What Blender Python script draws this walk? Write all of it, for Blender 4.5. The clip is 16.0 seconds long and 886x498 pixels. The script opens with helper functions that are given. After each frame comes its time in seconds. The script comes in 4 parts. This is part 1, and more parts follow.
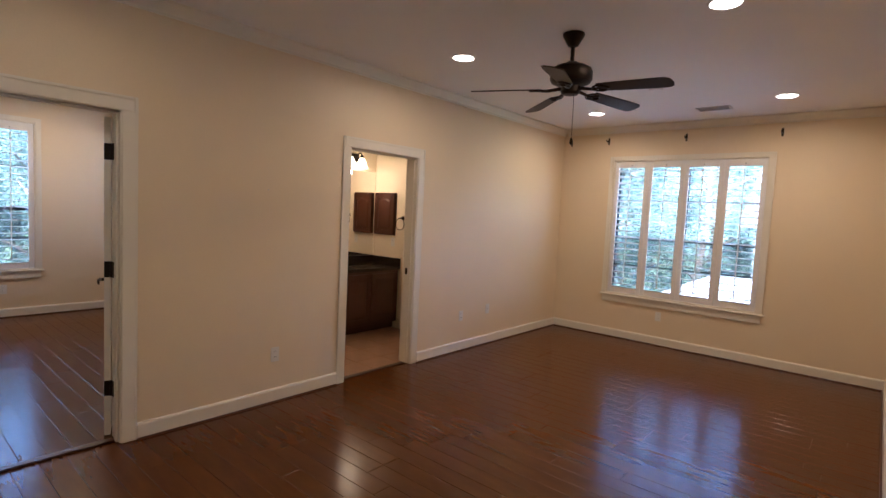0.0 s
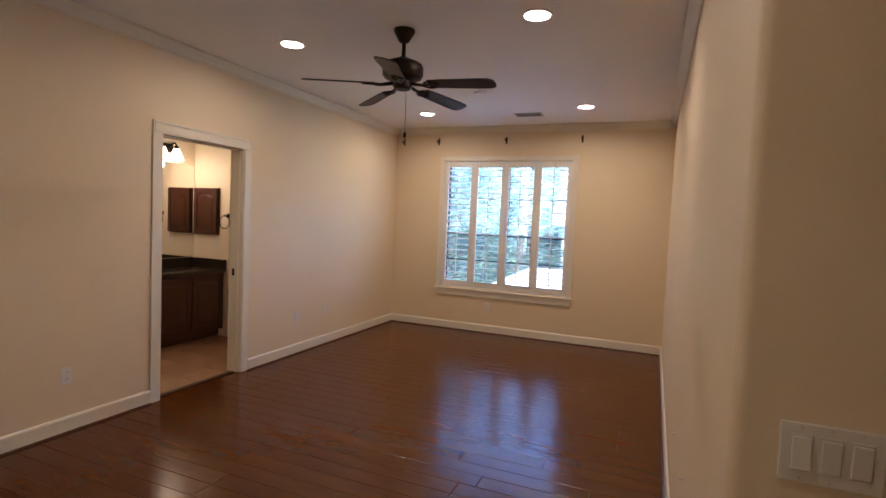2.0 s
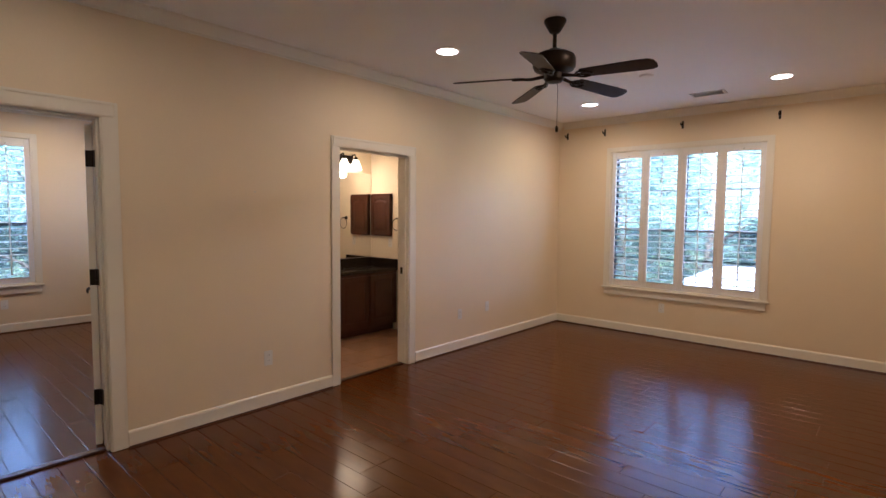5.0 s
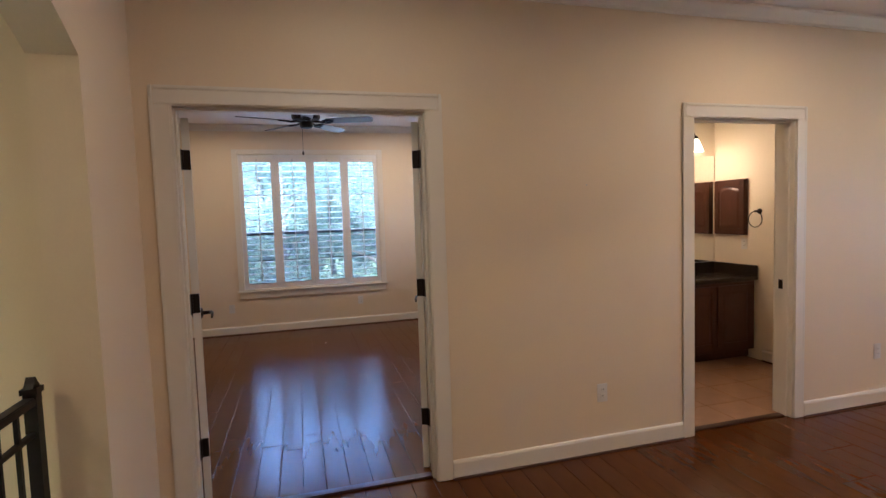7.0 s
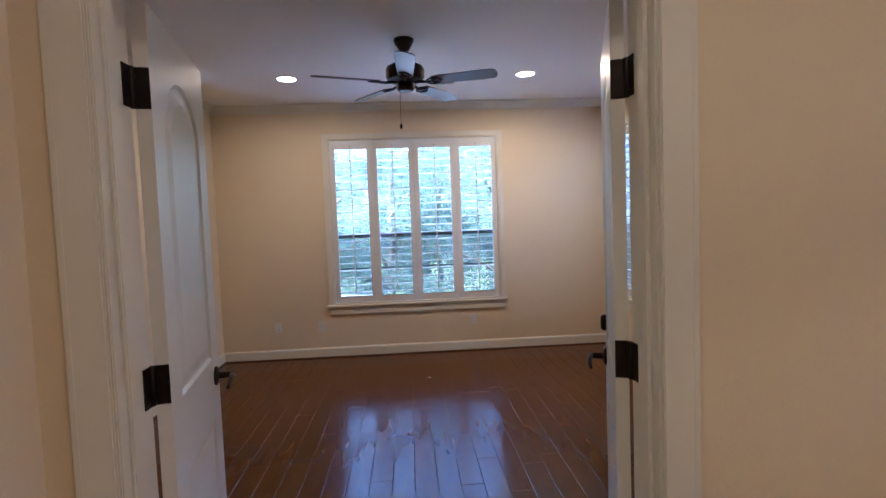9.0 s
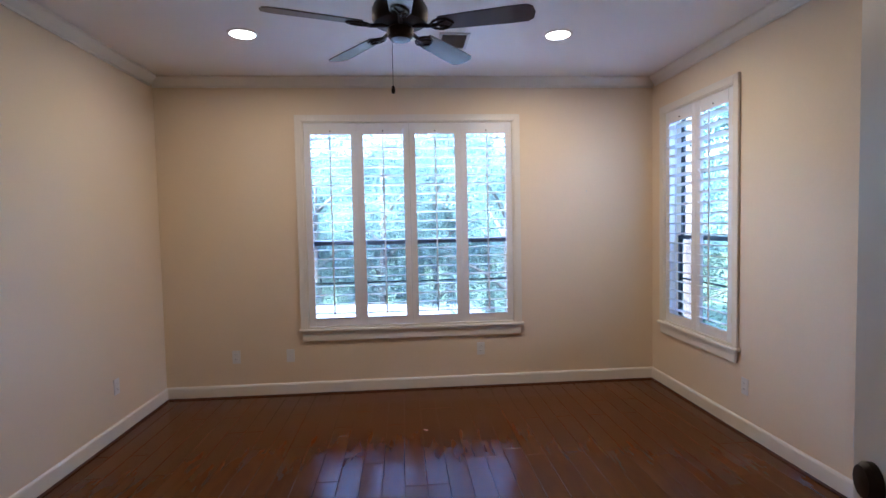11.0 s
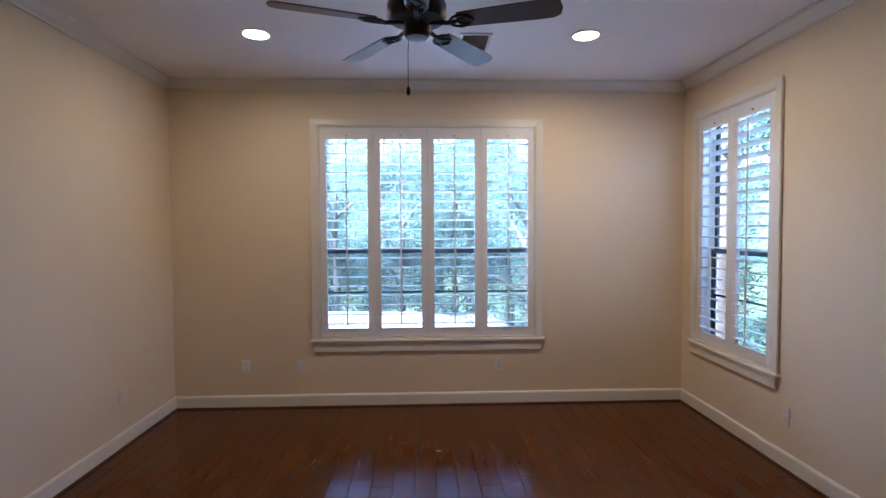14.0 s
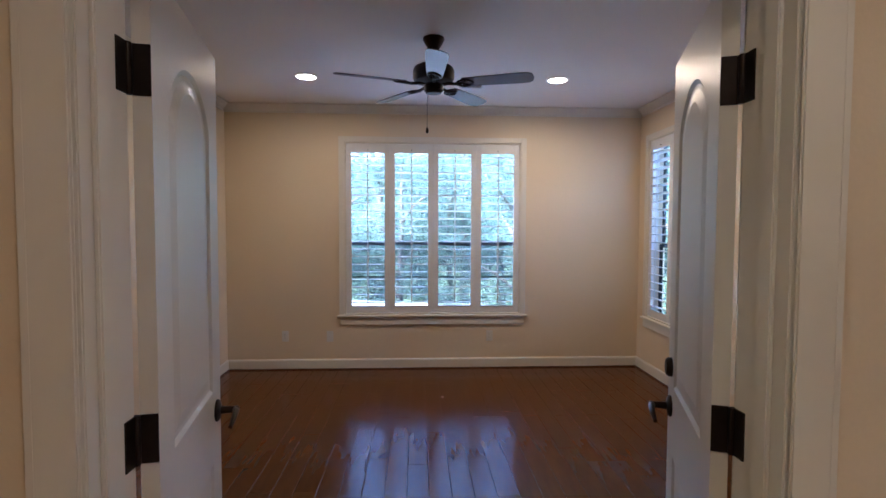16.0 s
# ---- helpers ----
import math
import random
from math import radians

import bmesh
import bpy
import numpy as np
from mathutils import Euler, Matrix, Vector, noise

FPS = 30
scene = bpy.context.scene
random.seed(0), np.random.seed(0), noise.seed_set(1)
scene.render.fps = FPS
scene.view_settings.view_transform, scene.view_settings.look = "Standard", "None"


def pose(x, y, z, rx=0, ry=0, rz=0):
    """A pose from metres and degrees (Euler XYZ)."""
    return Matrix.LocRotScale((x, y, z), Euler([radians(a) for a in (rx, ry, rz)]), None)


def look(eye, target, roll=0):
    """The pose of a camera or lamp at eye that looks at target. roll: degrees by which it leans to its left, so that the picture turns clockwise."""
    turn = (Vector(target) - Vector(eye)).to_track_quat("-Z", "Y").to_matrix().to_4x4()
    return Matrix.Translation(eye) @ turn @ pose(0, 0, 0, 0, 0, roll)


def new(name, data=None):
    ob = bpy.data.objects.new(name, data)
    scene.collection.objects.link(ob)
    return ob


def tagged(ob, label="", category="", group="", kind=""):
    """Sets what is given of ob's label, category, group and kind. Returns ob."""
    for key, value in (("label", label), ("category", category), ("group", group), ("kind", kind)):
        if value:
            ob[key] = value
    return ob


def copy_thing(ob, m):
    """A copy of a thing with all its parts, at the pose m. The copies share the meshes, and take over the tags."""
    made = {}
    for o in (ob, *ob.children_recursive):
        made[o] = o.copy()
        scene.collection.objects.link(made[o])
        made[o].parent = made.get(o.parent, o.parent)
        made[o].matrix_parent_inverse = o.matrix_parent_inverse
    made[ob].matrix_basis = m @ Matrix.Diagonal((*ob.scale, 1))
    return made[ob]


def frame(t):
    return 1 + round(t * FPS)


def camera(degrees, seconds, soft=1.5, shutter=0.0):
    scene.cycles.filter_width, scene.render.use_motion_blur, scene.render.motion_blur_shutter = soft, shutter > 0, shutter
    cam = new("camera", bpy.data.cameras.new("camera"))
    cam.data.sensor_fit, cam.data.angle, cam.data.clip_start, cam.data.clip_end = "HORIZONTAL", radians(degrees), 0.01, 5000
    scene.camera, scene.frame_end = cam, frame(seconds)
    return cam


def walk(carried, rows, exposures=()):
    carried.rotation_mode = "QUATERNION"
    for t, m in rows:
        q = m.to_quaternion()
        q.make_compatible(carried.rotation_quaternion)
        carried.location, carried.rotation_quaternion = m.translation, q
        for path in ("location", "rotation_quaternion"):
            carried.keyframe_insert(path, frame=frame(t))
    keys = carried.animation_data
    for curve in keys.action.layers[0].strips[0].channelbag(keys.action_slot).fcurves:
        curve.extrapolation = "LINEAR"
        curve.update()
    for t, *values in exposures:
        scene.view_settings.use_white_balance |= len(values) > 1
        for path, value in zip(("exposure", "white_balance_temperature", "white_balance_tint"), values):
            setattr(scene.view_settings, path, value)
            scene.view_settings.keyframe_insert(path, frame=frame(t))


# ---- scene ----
cam = camera(82.1, 16.0)
PATH = [
    (0, (-0.173, 0.539, 1.547), (-1.475, 2.05, 1.4), 2.8),
    (0.5, (-0.226, 0.546, 1.516), (-1.358, 2.19, 1.387), 2.9),
    (1, (-0.233, 0.556, 1.508), (-1.205, 2.3, 1.388), 2.9),
    (1.5, (-0.212, 0.565, 1.509), (-1.057, 2.374, 1.392), 2.8),
    (2, (-0.195, 0.567, 1.492), (-0.957, 2.412, 1.38), 2.5),
    (2.5, (-0.179, 0.567, 1.487), (-0.987, 2.393, 1.371), 2.2),
    (3, (-0.179, 0.575, 1.49), (-1.062, 2.366, 1.369), 1.8),
    (3.2, (-0.155, 0.583, 1.508), (-1.065, 2.359, 1.38), 1.8),
    (5.3, (-0.102, 0.669, 1.484), (-1.541, 2.052, 1.355), -0.2),
    (5.5, (-0.152, 0.646, 1.468), (-1.671, 1.941, 1.343), -0.7),
    (6, (-0.344, 0.736, 1.484), (-2.059, 1.757, 1.345), -0.9),
    (6.5, (-0.637, 0.815, 1.493), (-2.481, 1.578, 1.358), -1.5),
    (7, (-0.979, 0.917, 1.492), (-2.901, 1.455, 1.361), -1.9),
    (7.5, (-1.357, 0.964, 1.472), (-3.328, 1.28, 1.347), -2.1),
    (8, (-1.765, 1.003, 1.472), (-3.756, 1.154, 1.353), -2.3),
    (8.2, (-1.931, 1.01, 1.465), (-3.923, 1.141, 1.348), -2.4),
    (10.3, (-3.31, 1.031, 1.475), (-5.303, 1.16, 1.374), -1.5),
    (10.5, (-3.418, 1.047, 1.469), (-5.412, 1.173, 1.369), -1.3),
    (11, (-3.638, 1.02, 1.478), (-5.629, 1.174, 1.38), -1.2),
    (11.5, (-3.783, 1.042, 1.486), (-5.773, 1.214, 1.398), -1.1),
    (12, (-3.87, 1.094, 1.512), (-5.861, 1.27, 1.428), -0.9),
    (12.5, (-3.918, 1.115, 1.52), (-5.91, 1.279, 1.435), -0.7),
    (13, (-3.942, 1.14, 1.504), (-5.937, 1.262, 1.426), -0.6),
    (13.5, (-3.936, 1.116, 1.505), (-5.932, 1.209, 1.425), -0.4),
    (14, (-3.819, 1.057, 1.5), (-5.817, 1.131, 1.428), -0.3),
    (14.5, (-3.601, 1.017, 1.499), (-5.599, 1.083, 1.426), -0.3),
    (15, (-3.325, 0.989, 1.481), (-5.322, 1.07, 1.41), -0.2),
    (15.5, (-3.028, 0.952, 1.499), (-5.024, 1.05, 1.414), 0.1),
    (16, (-2.79, 0.923, 1.512), (-4.786, 1.024, 1.423), 0.2),
]
walk(cam, [(t, look(eye, target, roll)) for t, eye, target, roll in PATH], exposures=((0, 4.2, 5000, 16), (7, 4.35, 4950, 16), (10.3, 4.45, 4600, 14), (13, 4.2, 4680, 14), (16, 4.22, 4750, 14)))

# ---- world and light ----
world = bpy.data.worlds.new("sky")
scene.world = world
world.use_nodes = True
wn = world.node_tree.nodes
sky = wn.new("ShaderNodeTexSky")
sky.sky_type = "NISHITA"
sky.sun_disc = False
sky.sun_elevation = radians(50)
sky.sun_rotation = radians(200)
sky.dust_density = 1.5
wn["Background"].inputs[1].default_value = 0.15
world.node_tree.links.new(sky.outputs[0], wn["Background"].inputs[0])
sun = new("sun", bpy.data.lights.new("sun", "SUN"))
sun.data.energy, sun.data.angle, sun.data.color = 5.0, radians(6), (1, 0.95, 0.88)
sun.matrix_world = look((0, 0, 30), (-8.2, 22.5, 0))
LAMP_W, LAMP_COL = 0.63, (1.0, 0.66, 0.335)


def lamp(name, kind, m, energy, colour, size=0.1, size_y=None, spread=180):
    d = bpy.data.lights.new(name, kind)
    d.energy, d.color = energy, colour
    if kind == "AREA":
        d.shape = "RECTANGLE" if size_y else "DISK"
        d.size, d.spread = size, radians(spread)
        if size_y:
            d.size_y = size_y
    else:
        d.shadow_soft_size = size
    o = new(name, d)
    o.matrix_world = m
    return o


# ---- materials ----
def mat(name, base, rough=0.5, metal=0.0, grain=0.0, scale=40.0, bump=0.0, coat=0.0, big=0.0, stretch=(1, 1, 1), rnd=0.0, island=0.0, spec=0.5):
    m = bpy.data.materials.new(name)
    m.use_nodes = True
    nt = m.node_tree
    N, L = nt.nodes, nt.links
    b = N["Principled BSDF"]
    b.inputs["Roughness"].default_value = rough
    b.inputs["Metallic"].default_value = metal
    b.inputs["Coat Weight"].default_value = coat
    b.inputs["Specular IOR Level"].default_value = spec
    tc, mp = N.new("ShaderNodeTexCoord"), N.new("ShaderNodeMapping")
    mp.inputs["Scale"].default_value = stretch
    L.new(tc.outputs["Object"], mp.inputs[0])
    n1, n2 = N.new("ShaderNodeTexNoise"), N.new("ShaderNodeTexNoise")
    n1.inputs["Scale"].default_value, n2.inputs["Scale"].default_value = scale, 1.7
    n1.inputs["Detail"].default_value = 5
    L.new(mp.outputs[0], n1.inputs[0])
    L.new(mp.outputs[0], n2.inputs[0])
    val = N.new("ShaderNodeMath")
    val.operation = "MULTIPLY_ADD"
    val.inputs[1].default_value, val.inputs[2].default_value = grain * 2, 1 - grain
    L.new(n1.outputs[0], val.inputs[0])
    v2 = N.new("ShaderNodeMath")
    v2.operation = "MULTIPLY_ADD"
    v2.inputs[1].default_value, v2.inputs[2].default_value = big * 2, 1 - big
    L.new(n2.outputs[0], v2.inputs[0])
    mul = N.new("ShaderNodeMath")
    mul.operation = "MULTIPLY"
    L.new(val.outputs[0], mul.inputs[0])
    L.new(v2.outputs[0], mul.inputs[1])
    last = mul.outputs[0]
    if rnd or island:
        src = N.new("ShaderNodeObjectInfo").outputs["Random"] if rnd else N.new("ShaderNodeNewGeometry").outputs["Random Per Island"]
        r = N.new("ShaderNodeMath")
        r.operation = "MULTIPLY_ADD"
        r.inputs[1].default_value, r.inputs[2].default_value = 2 * (rnd or island), 1 - (rnd or island)
        L.new(src, r.inputs[0])
        r2 = N.new("ShaderNodeMath")
        r2.operation = "MULTIPLY"
        L.new(last, r2.inputs[0])
        L.new(r.outputs[0], r2.inputs[1])
        last = r2.outputs[0]
    vm = N.new("ShaderNodeVectorMath")
    vm.operation = "SCALE"
    vm.inputs[0].default_value = base
    L.new(last, vm.inputs["Scale"])
    L.new(vm.outputs[0], b.inputs["Base Color"])
    if bump:
        bp = N.new("ShaderNodeBump")
        bp.inputs["Strength"].default_value = bump
        bp.inputs["Distance"].default_value = 0.004
        L.new(n1.outputs[0], bp.inputs["Height"])
        L.new(bp.outputs[0], b.inputs["Normal"])
    return m


def glow(name, colour, strength):
    m = bpy.data.materials.new(name)
    m.use_nodes = True
    b = m.node_tree.nodes["Principled BSDF"]
    b.inputs["Base Color"].default_value = (0.9, 0.9, 0.9, 1)
    b.inputs["Emission Color"].default_value = (*colour, 1)
    b.inputs["Emission Strength"].default_value = strength
    return m


M_WALL = mat("cream_wall_paint", (0.765, 0.640, 0.454), 0.62, grain=0.03, scale=90, bump=0.12, big=0.03)
M_BATHWALL = mat("warm_bath_paint", (0.80, 0.71, 0.56), 0.6, grain=0.03, scale=90, bump=0.12, big=0.03)
M_CEIL = mat("ceiling_paint", (0.82, 0.79, 0.76), 0.75, grain=0.03, scale=120, bump=0.12, big=0.02)
M_TRIM = mat("white_trim_paint", (0.77, 0.725, 0.63), 0.33, grain=0.015, scale=30, bump=0.02, big=0.02)
M_DOOR = mat("white_door_paint", (0.74, 0.70, 0.62), 0.36, grain=0.02, scale=60, bump=0.04, stretch=(1, 1, 0.15))
M_SHUT = mat("white_shutter_paint", (0.80, 0.79, 0.78), 0.35, grain=0.015, scale=30)
M_PLANK = mat("stained_hardwood_plank", (0.088, 0.0235, 0.0012), 0.20, grain=0.12, scale=7, big=0.36, stretch=(1, 6, 1), rnd=0.10, spec=0.27)
M_SUB = mat("dark_joint", (0.02, 0.009, 0.005), 0.7, grain=0.2)
M_WOODTRIM = mat("dark_wood_strip", (0.045, 0.014, 0.006), 0.35, grain=0.3, scale=20, stretch=(1, 8, 1))
M_CHERRY = mat("cherry_cabinet_wood", (0.062, 0.019, 0.009), 0.35, grain=0.35, scale=14, bump=0.05, coat=0.2, stretch=(6, 6, 0.8))
M_BRONZE = mat("oil_rubbed_bronze", (0.022, 0.016, 0.013), 0.42, 0.75, grain=0.25, scale=60)
M_FANWOOD = mat("dark_fan_blade_wood", (0.05, 0.028, 0.02), 0.38, grain=0.35, scale=12, coat=0.1, stretch=(1, 10, 1))
M_FANDARK = mat("espresso_fan_blade_wood", (0.022, 0.012, 0.009), 0.5, grain=0.35, scale=12, stretch=(1, 10, 1), spec=0.3)
M_IRON = mat("black_iron", (0.018, 0.015, 0.014), 0.5, 0.5, grain=0.2, scale=50)
M_PLASTIC = mat("white_plastic", (0.76, 0.74, 0.70), 0.35, grain=0.01)
M_SLOT = mat("dark_slot", (0.03, 0.03, 0.03), 0.6, grain=0.1)
M_GREYMETAL = mat("vent_enamel", (0.62, 0.60, 0.57), 0.45, grain=0.03)
M_TILE = mat("beige_travertine_tile", (0.36, 0.21, 0.115), 0.4, grain=0.3, scale=7, big=0.12, rnd=0.08)
M_GROUT = mat("grout", (0.24, 0.18, 0.12), 0.85, grain=0.15)
M_GRANITE = mat("dark_granite", (0.030, 0.022, 0.016), 0.22, grain=0.6, scale=160, coat=0.2)
M_CERAMIC = mat("white_ceramic", (0.8, 0.78, 0.74), 0.12, grain=0.01)
M_FRAME = mat("dark_window_frame", (0.035, 0.038, 0.042), 0.45, grain=0.1)
M_LEAF = mat("tree_leaves", (0.046, 0.063, 0.049), 0.8, grain=0.2, scale=3, island=0.3, spec=0.15)
_n, _l = M_LEAF.node_tree.nodes, M_LEAF.node_tree.links
_p = _n["Principled BSDF"]
_t, _a = _n.new("ShaderNodeBsdfTranslucent"), _n.new("ShaderNodeAddShader")
_l.new(_p.inputs["Base Color"].links[0].from_socket, _t.inputs[0])
_l.new(_p.outputs[0], _a.inputs[0])
_l.new(_t.outputs[0], _a.inputs[1])
_l.new(_a.outputs[0], _n["Material Output"].inputs[0])
# backdrop woods: weak pale-blue emission imitates haze and brightens the window view
M_WOODSGLOW = mat("glowing_distant_woods", (0.11, 0.16, 0.12), 0.9, grain=0.5, scale=1.3, big=0.2, spec=0.1)
_p = M_WOODSGLOW.node_tree.nodes["Principled BSDF"]
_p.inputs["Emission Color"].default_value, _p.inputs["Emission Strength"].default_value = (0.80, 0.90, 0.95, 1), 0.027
M_BARK = mat("bark", (0.09, 0.065, 0.045), 0.9, grain=0.4, scale=14, bump=0.6, stretch=(4, 4, 1))
M_GRASS = mat("lawn_ground", (0.07, 0.10, 0.035), 0.9, grain=0.4, scale=4, big=0.3)
M_CONC = mat("pale_concrete", (0.48, 0.46, 0.42), 0.8, grain=0.12, scale=12, big=0.1)
M_ROOFPALE = mat("pale_roof_shingle", (0.18, 0.176, 0.172), 0.8, grain=0.15, scale=16, big=0.08)
M_ROOFDARK = mat("dark_roof_shingle", (0.10, 0.085, 0.08), 0.85, grain=0.3, scale=14)
M_SIDING = mat("pale_siding", (0.36, 0.35, 0.33), 0.7, grain=0.06, scale=10)
M_BRICK = mat("red_brick_wall", (0.26, 0.13, 0.095), 0.85, grain=0.25, scale=12)
M_LENS = glow("lit_lamp_lens", (1.0, 0.86, 0.66), 1.2)
M_SHADE = glow("lit_frosted_glass", (1.0, 0.72, 0.36), 0.38)

M_MIRROR = bpy.data.materials.new("mirror_silver")
M_MIRROR.use_nodes = True
_b = M_MIRROR.node_tree.nodes["Principled BSDF"]
_b.inputs["Base Color"].default_value = (0.88, 0.88, 0.86, 1)
_b.inputs["Metallic"].default_value, _b.inputs["Roughness"].default_value = 1.0, 0.02
M_GLASS = bpy.data.materials.new("window_glass")
M_GLASS.use_nodes = True
_b = M_GLASS.node_tree.nodes["Principled BSDF"]
_b.inputs["Transmission Weight"].default_value, _b.inputs["Roughness"].default_value, _b.inputs["IOR"].default_value = 1.0, 0.0, 1.05
_b.inputs["Base Color"].default_value = (0.90, 0.955, 1.0, 1)


M_SCREEN = mat("insect_screen_mesh", (0.075, 0.088, 0.125), 0.7, grain=0.1, scale=200)
_n, _l = M_SCREEN.node_tree.nodes, M_SCREEN.node_tree.links
_t, _a = _n.new("ShaderNodeBsdfTransparent"), _n.new("ShaderNodeMixShader")
_a.inputs[0].default_value = 0.32
_l.new(_t.outputs[0], _a.inputs[1])
_l.new(_n["Principled BSDF"].outputs[0], _a.inputs[2])
_l.new(_a.outputs[0], _n["Material Output"].inputs[0])


# ---- mesh helpers ----
def box(bm, x0, x1, y0, y1, z0, z1, m=None):
    v = [bm.verts.new(p) for p in ((x0, y0, z0), (x1, y0, z0), (x1, y1, z0), (x0, y1, z0), (x0, y0, z1), (x1, y0, z1), (x1, y1, z1), (x0, y1, z1))]
    if m is not None:
        for q in v:
            q.co = m @ q.co
    for f in ((3, 2, 1, 0), (4, 5, 6, 7), (0, 1, 5, 4), (1, 2, 6, 5), (2, 3, 7, 6), (3, 0, 4, 7)):
        bm.faces.new([v[i] for i in f])
    return v


def bevelled(bm, r=0.003, seg=2):
    bmesh.ops.bevel(bm, geom=bm.edges[:], offset=r, segments=seg, affect="EDGES", clamp_overlap=True)
    return bm


def rbox(x0, x1, y0, y1, z0, z1, r=0.003, seg=2):
    bm = bmesh.new()
    box(bm, x0, x1, y0, y1, z0, z1)
    return bevelled(bm, r, seg)


def prism(bm, pts, a, b, axis="z", m=None):
    """Extrude the outline pts from a to b along an axis."""
    def p3(p, h):
        q = {"z": (p[0], p[1], h), "y": (p[0], h, p[1]), "x": (h, p[0], p[1])}[axis]
        return m @ Vector(q) if m is not None else q
    lo, hi = [bm.verts.new(p3(p, a)) for p in pts], [bm.verts.new(p3(p, b)) for p in pts]
    n = len(pts)
    bm.faces.new(lo[::-1]), bm.faces.new(hi)
    for i in range(n):
        bm.faces.new((lo[i], lo[(i + 1) % n], hi[(i + 1) % n], hi[i]))
    bmesh.ops.recalc_face_normals(bm, faces=bm.faces[:])


def lathe(bm, profile, seg=28, m=None):
    rings = []
    for r, z in profile:
        ring = []
        for i in range(seg):
            a = 2 * math.pi * i / seg
            c = Vector((r * math.cos(a), r * math.sin(a), z))
            ring.append(bm.verts.new(m @ c if m is not None else c))
        rings.append(ring)
    for a, b in zip(rings, rings[1:]):
        for i in range(seg):
            bm.faces.new((a[i], a[(i + 1) % seg], b[(i + 1) % seg], b[i]))
    bm.faces.new(rings[0][::-1]), bm.faces.new(rings[-1])
    bmesh.ops.recalc_face_normals(bm, faces=bm.faces[:])


def tube(bm, pts, r, seg=8):
    """A round bar along a line of points."""
    rings = []
    for i, p in enumerate(pts):
        p = Vector(p)
        d = (Vector(pts[min(i + 1, len(pts) - 1)]) - Vector(pts[max(i - 1, 0)])).normalized()
        u = d.orthogonal().normalized() if i == 0 else (u0 - d * u0.dot(d)).normalized()
        u0, w = u, d.cross(u)
        rr = r[i] if isinstance(r, (list, tuple)) else r
        rings.append([bm.verts.new(p + (u * math.cos(2 * math.pi * k / seg) + w * math.sin(2 * math.pi * k / seg)) * rr) for k in range(seg)])
    for a, b in zip(rings, rings[1:]):
        for i in range(seg):
            bm.faces.new((a[i], a[(i + 1) % seg], b[(i + 1) % seg], b[i]))
    bm.faces.new(rings[0][::-1]), bm.faces.new(rings[-1])


def mesh_of(name, bm, material, smooth=False):
    me = bpy.data.meshes.new(name)
    bm.to_mesh(me)
    bm.free()
    me.materials.append(material)
    if smooth:
        me.shade_smooth()
        me.set_sharp_from_angle(angle=radians(35))
    return me


def part(name, bm, material, parent=None, label="", smooth=False, at=None):
    o = new(name, mesh_of(name, bm, material, smooth))
    if parent is not None:
        o.parent = parent
    if at is not None:
        o.matrix_basis = at
    if label:
        o["label"] = label
    return o


def structure(name, bm, material, label, category, smooth=False):
    return tagged(part(name, bm, material, smooth=smooth), label, category, kind="structure")


def thing(name, label, category, group="", kind="", at=None):
    e = new(name)
    e.empty_display_size = 0.1
    if at is not None:
        e.matrix_basis = at
    return tagged(e, label, category, group, kind)


# ---- plan (metres) ----
XW, XE, YN, YS, H = -3.665, -0.035, 7.10, 0.20, 2.76
T = 0.15
OX, OS, ON = -8.16, -1.055, 3.306
OE = XW - T
DD0, DD1, BD0, BD1, DH = 0.363, 1.590, 3.335, 4.155, 2.05
BX, BS, BN = -5.375, 3.336, 5.13
YR = 1.69
W1, W2, W3 = -2.045, 1.09, -7.465
SILL = 0.578


def cut_wall(name, axis, face, back, a, b, z0, z1, holes, label, material=None):
    """A wall along x or y from a to b with holes (a0, a1, z0, z1) cut through."""
    bm = bmesh.new()
    def put(p, q, r, s):
        if q - p > 1e-4 and s - r > 1e-4:
            lo, hi = min(face, back), max(face, back)
            box(bm, p, q, lo, hi, r, s) if axis == "x" else box(bm, lo, hi, p, q, r, s)
    at = a
    for h0, h1, hz0, hz1 in sorted(holes):
        put(at, h0, z0, z1)
        put(h0, h1, z0, hz0)
        put(h0, h1, hz1, z1)
        at = h1
    put(at, b, z0, z1)
    bmesh.ops.remove_doubles(bm, verts=bm.verts[:], dist=1e-5)
    return structure(name, bm, material or M_WALL, label, "wall")


WIN1 = (4, 0.4275, 0.325, 0.675, 2.222, 2.315)
WIN2 = (4, 0.4550, 0.346, 0.668, 2.274, 2.385)
WIN3 = (2, 0.4550, 0.335, 0.670, 2.290, 2.400)


def half(win):
    return win[0] * win[1] / 2 + 0.018


cut_wall("wall_north", "x", YN, YN + 0.18, XW - T, 1.4, 0, H, [(W1 - half(WIN1), W1 + half(WIN1), SILL, WIN1[5])], "cream painted wall with a wide shuttered window", )
cut_wall("wall_between_rooms", "y", XW, OE, YS - 0.16, YN, 0, H, [(DD0 - 0.02, DD1 + 0.02, 0, DH + 0.02), (BD0 - 0.02, BD1 + 0.02, 0, DH + 0.02)], "cream painted wall with a double doorway and a bathroom doorway")
cut_wall("wall_office_west", "y", OX, OX - 0.18, OS - 0.12, ON + 0.18, 0, H, [(W2 - half(WIN2), W2 + half(WIN2), SILL, WIN2[5])], "cream painted office wall with a wide shuttered window")
cut_wall("wall_office_north", "x", ON, ON + 0.03, BX - 0.02, OE, 0, H, [], "cream painted office wall beside the bathroom")
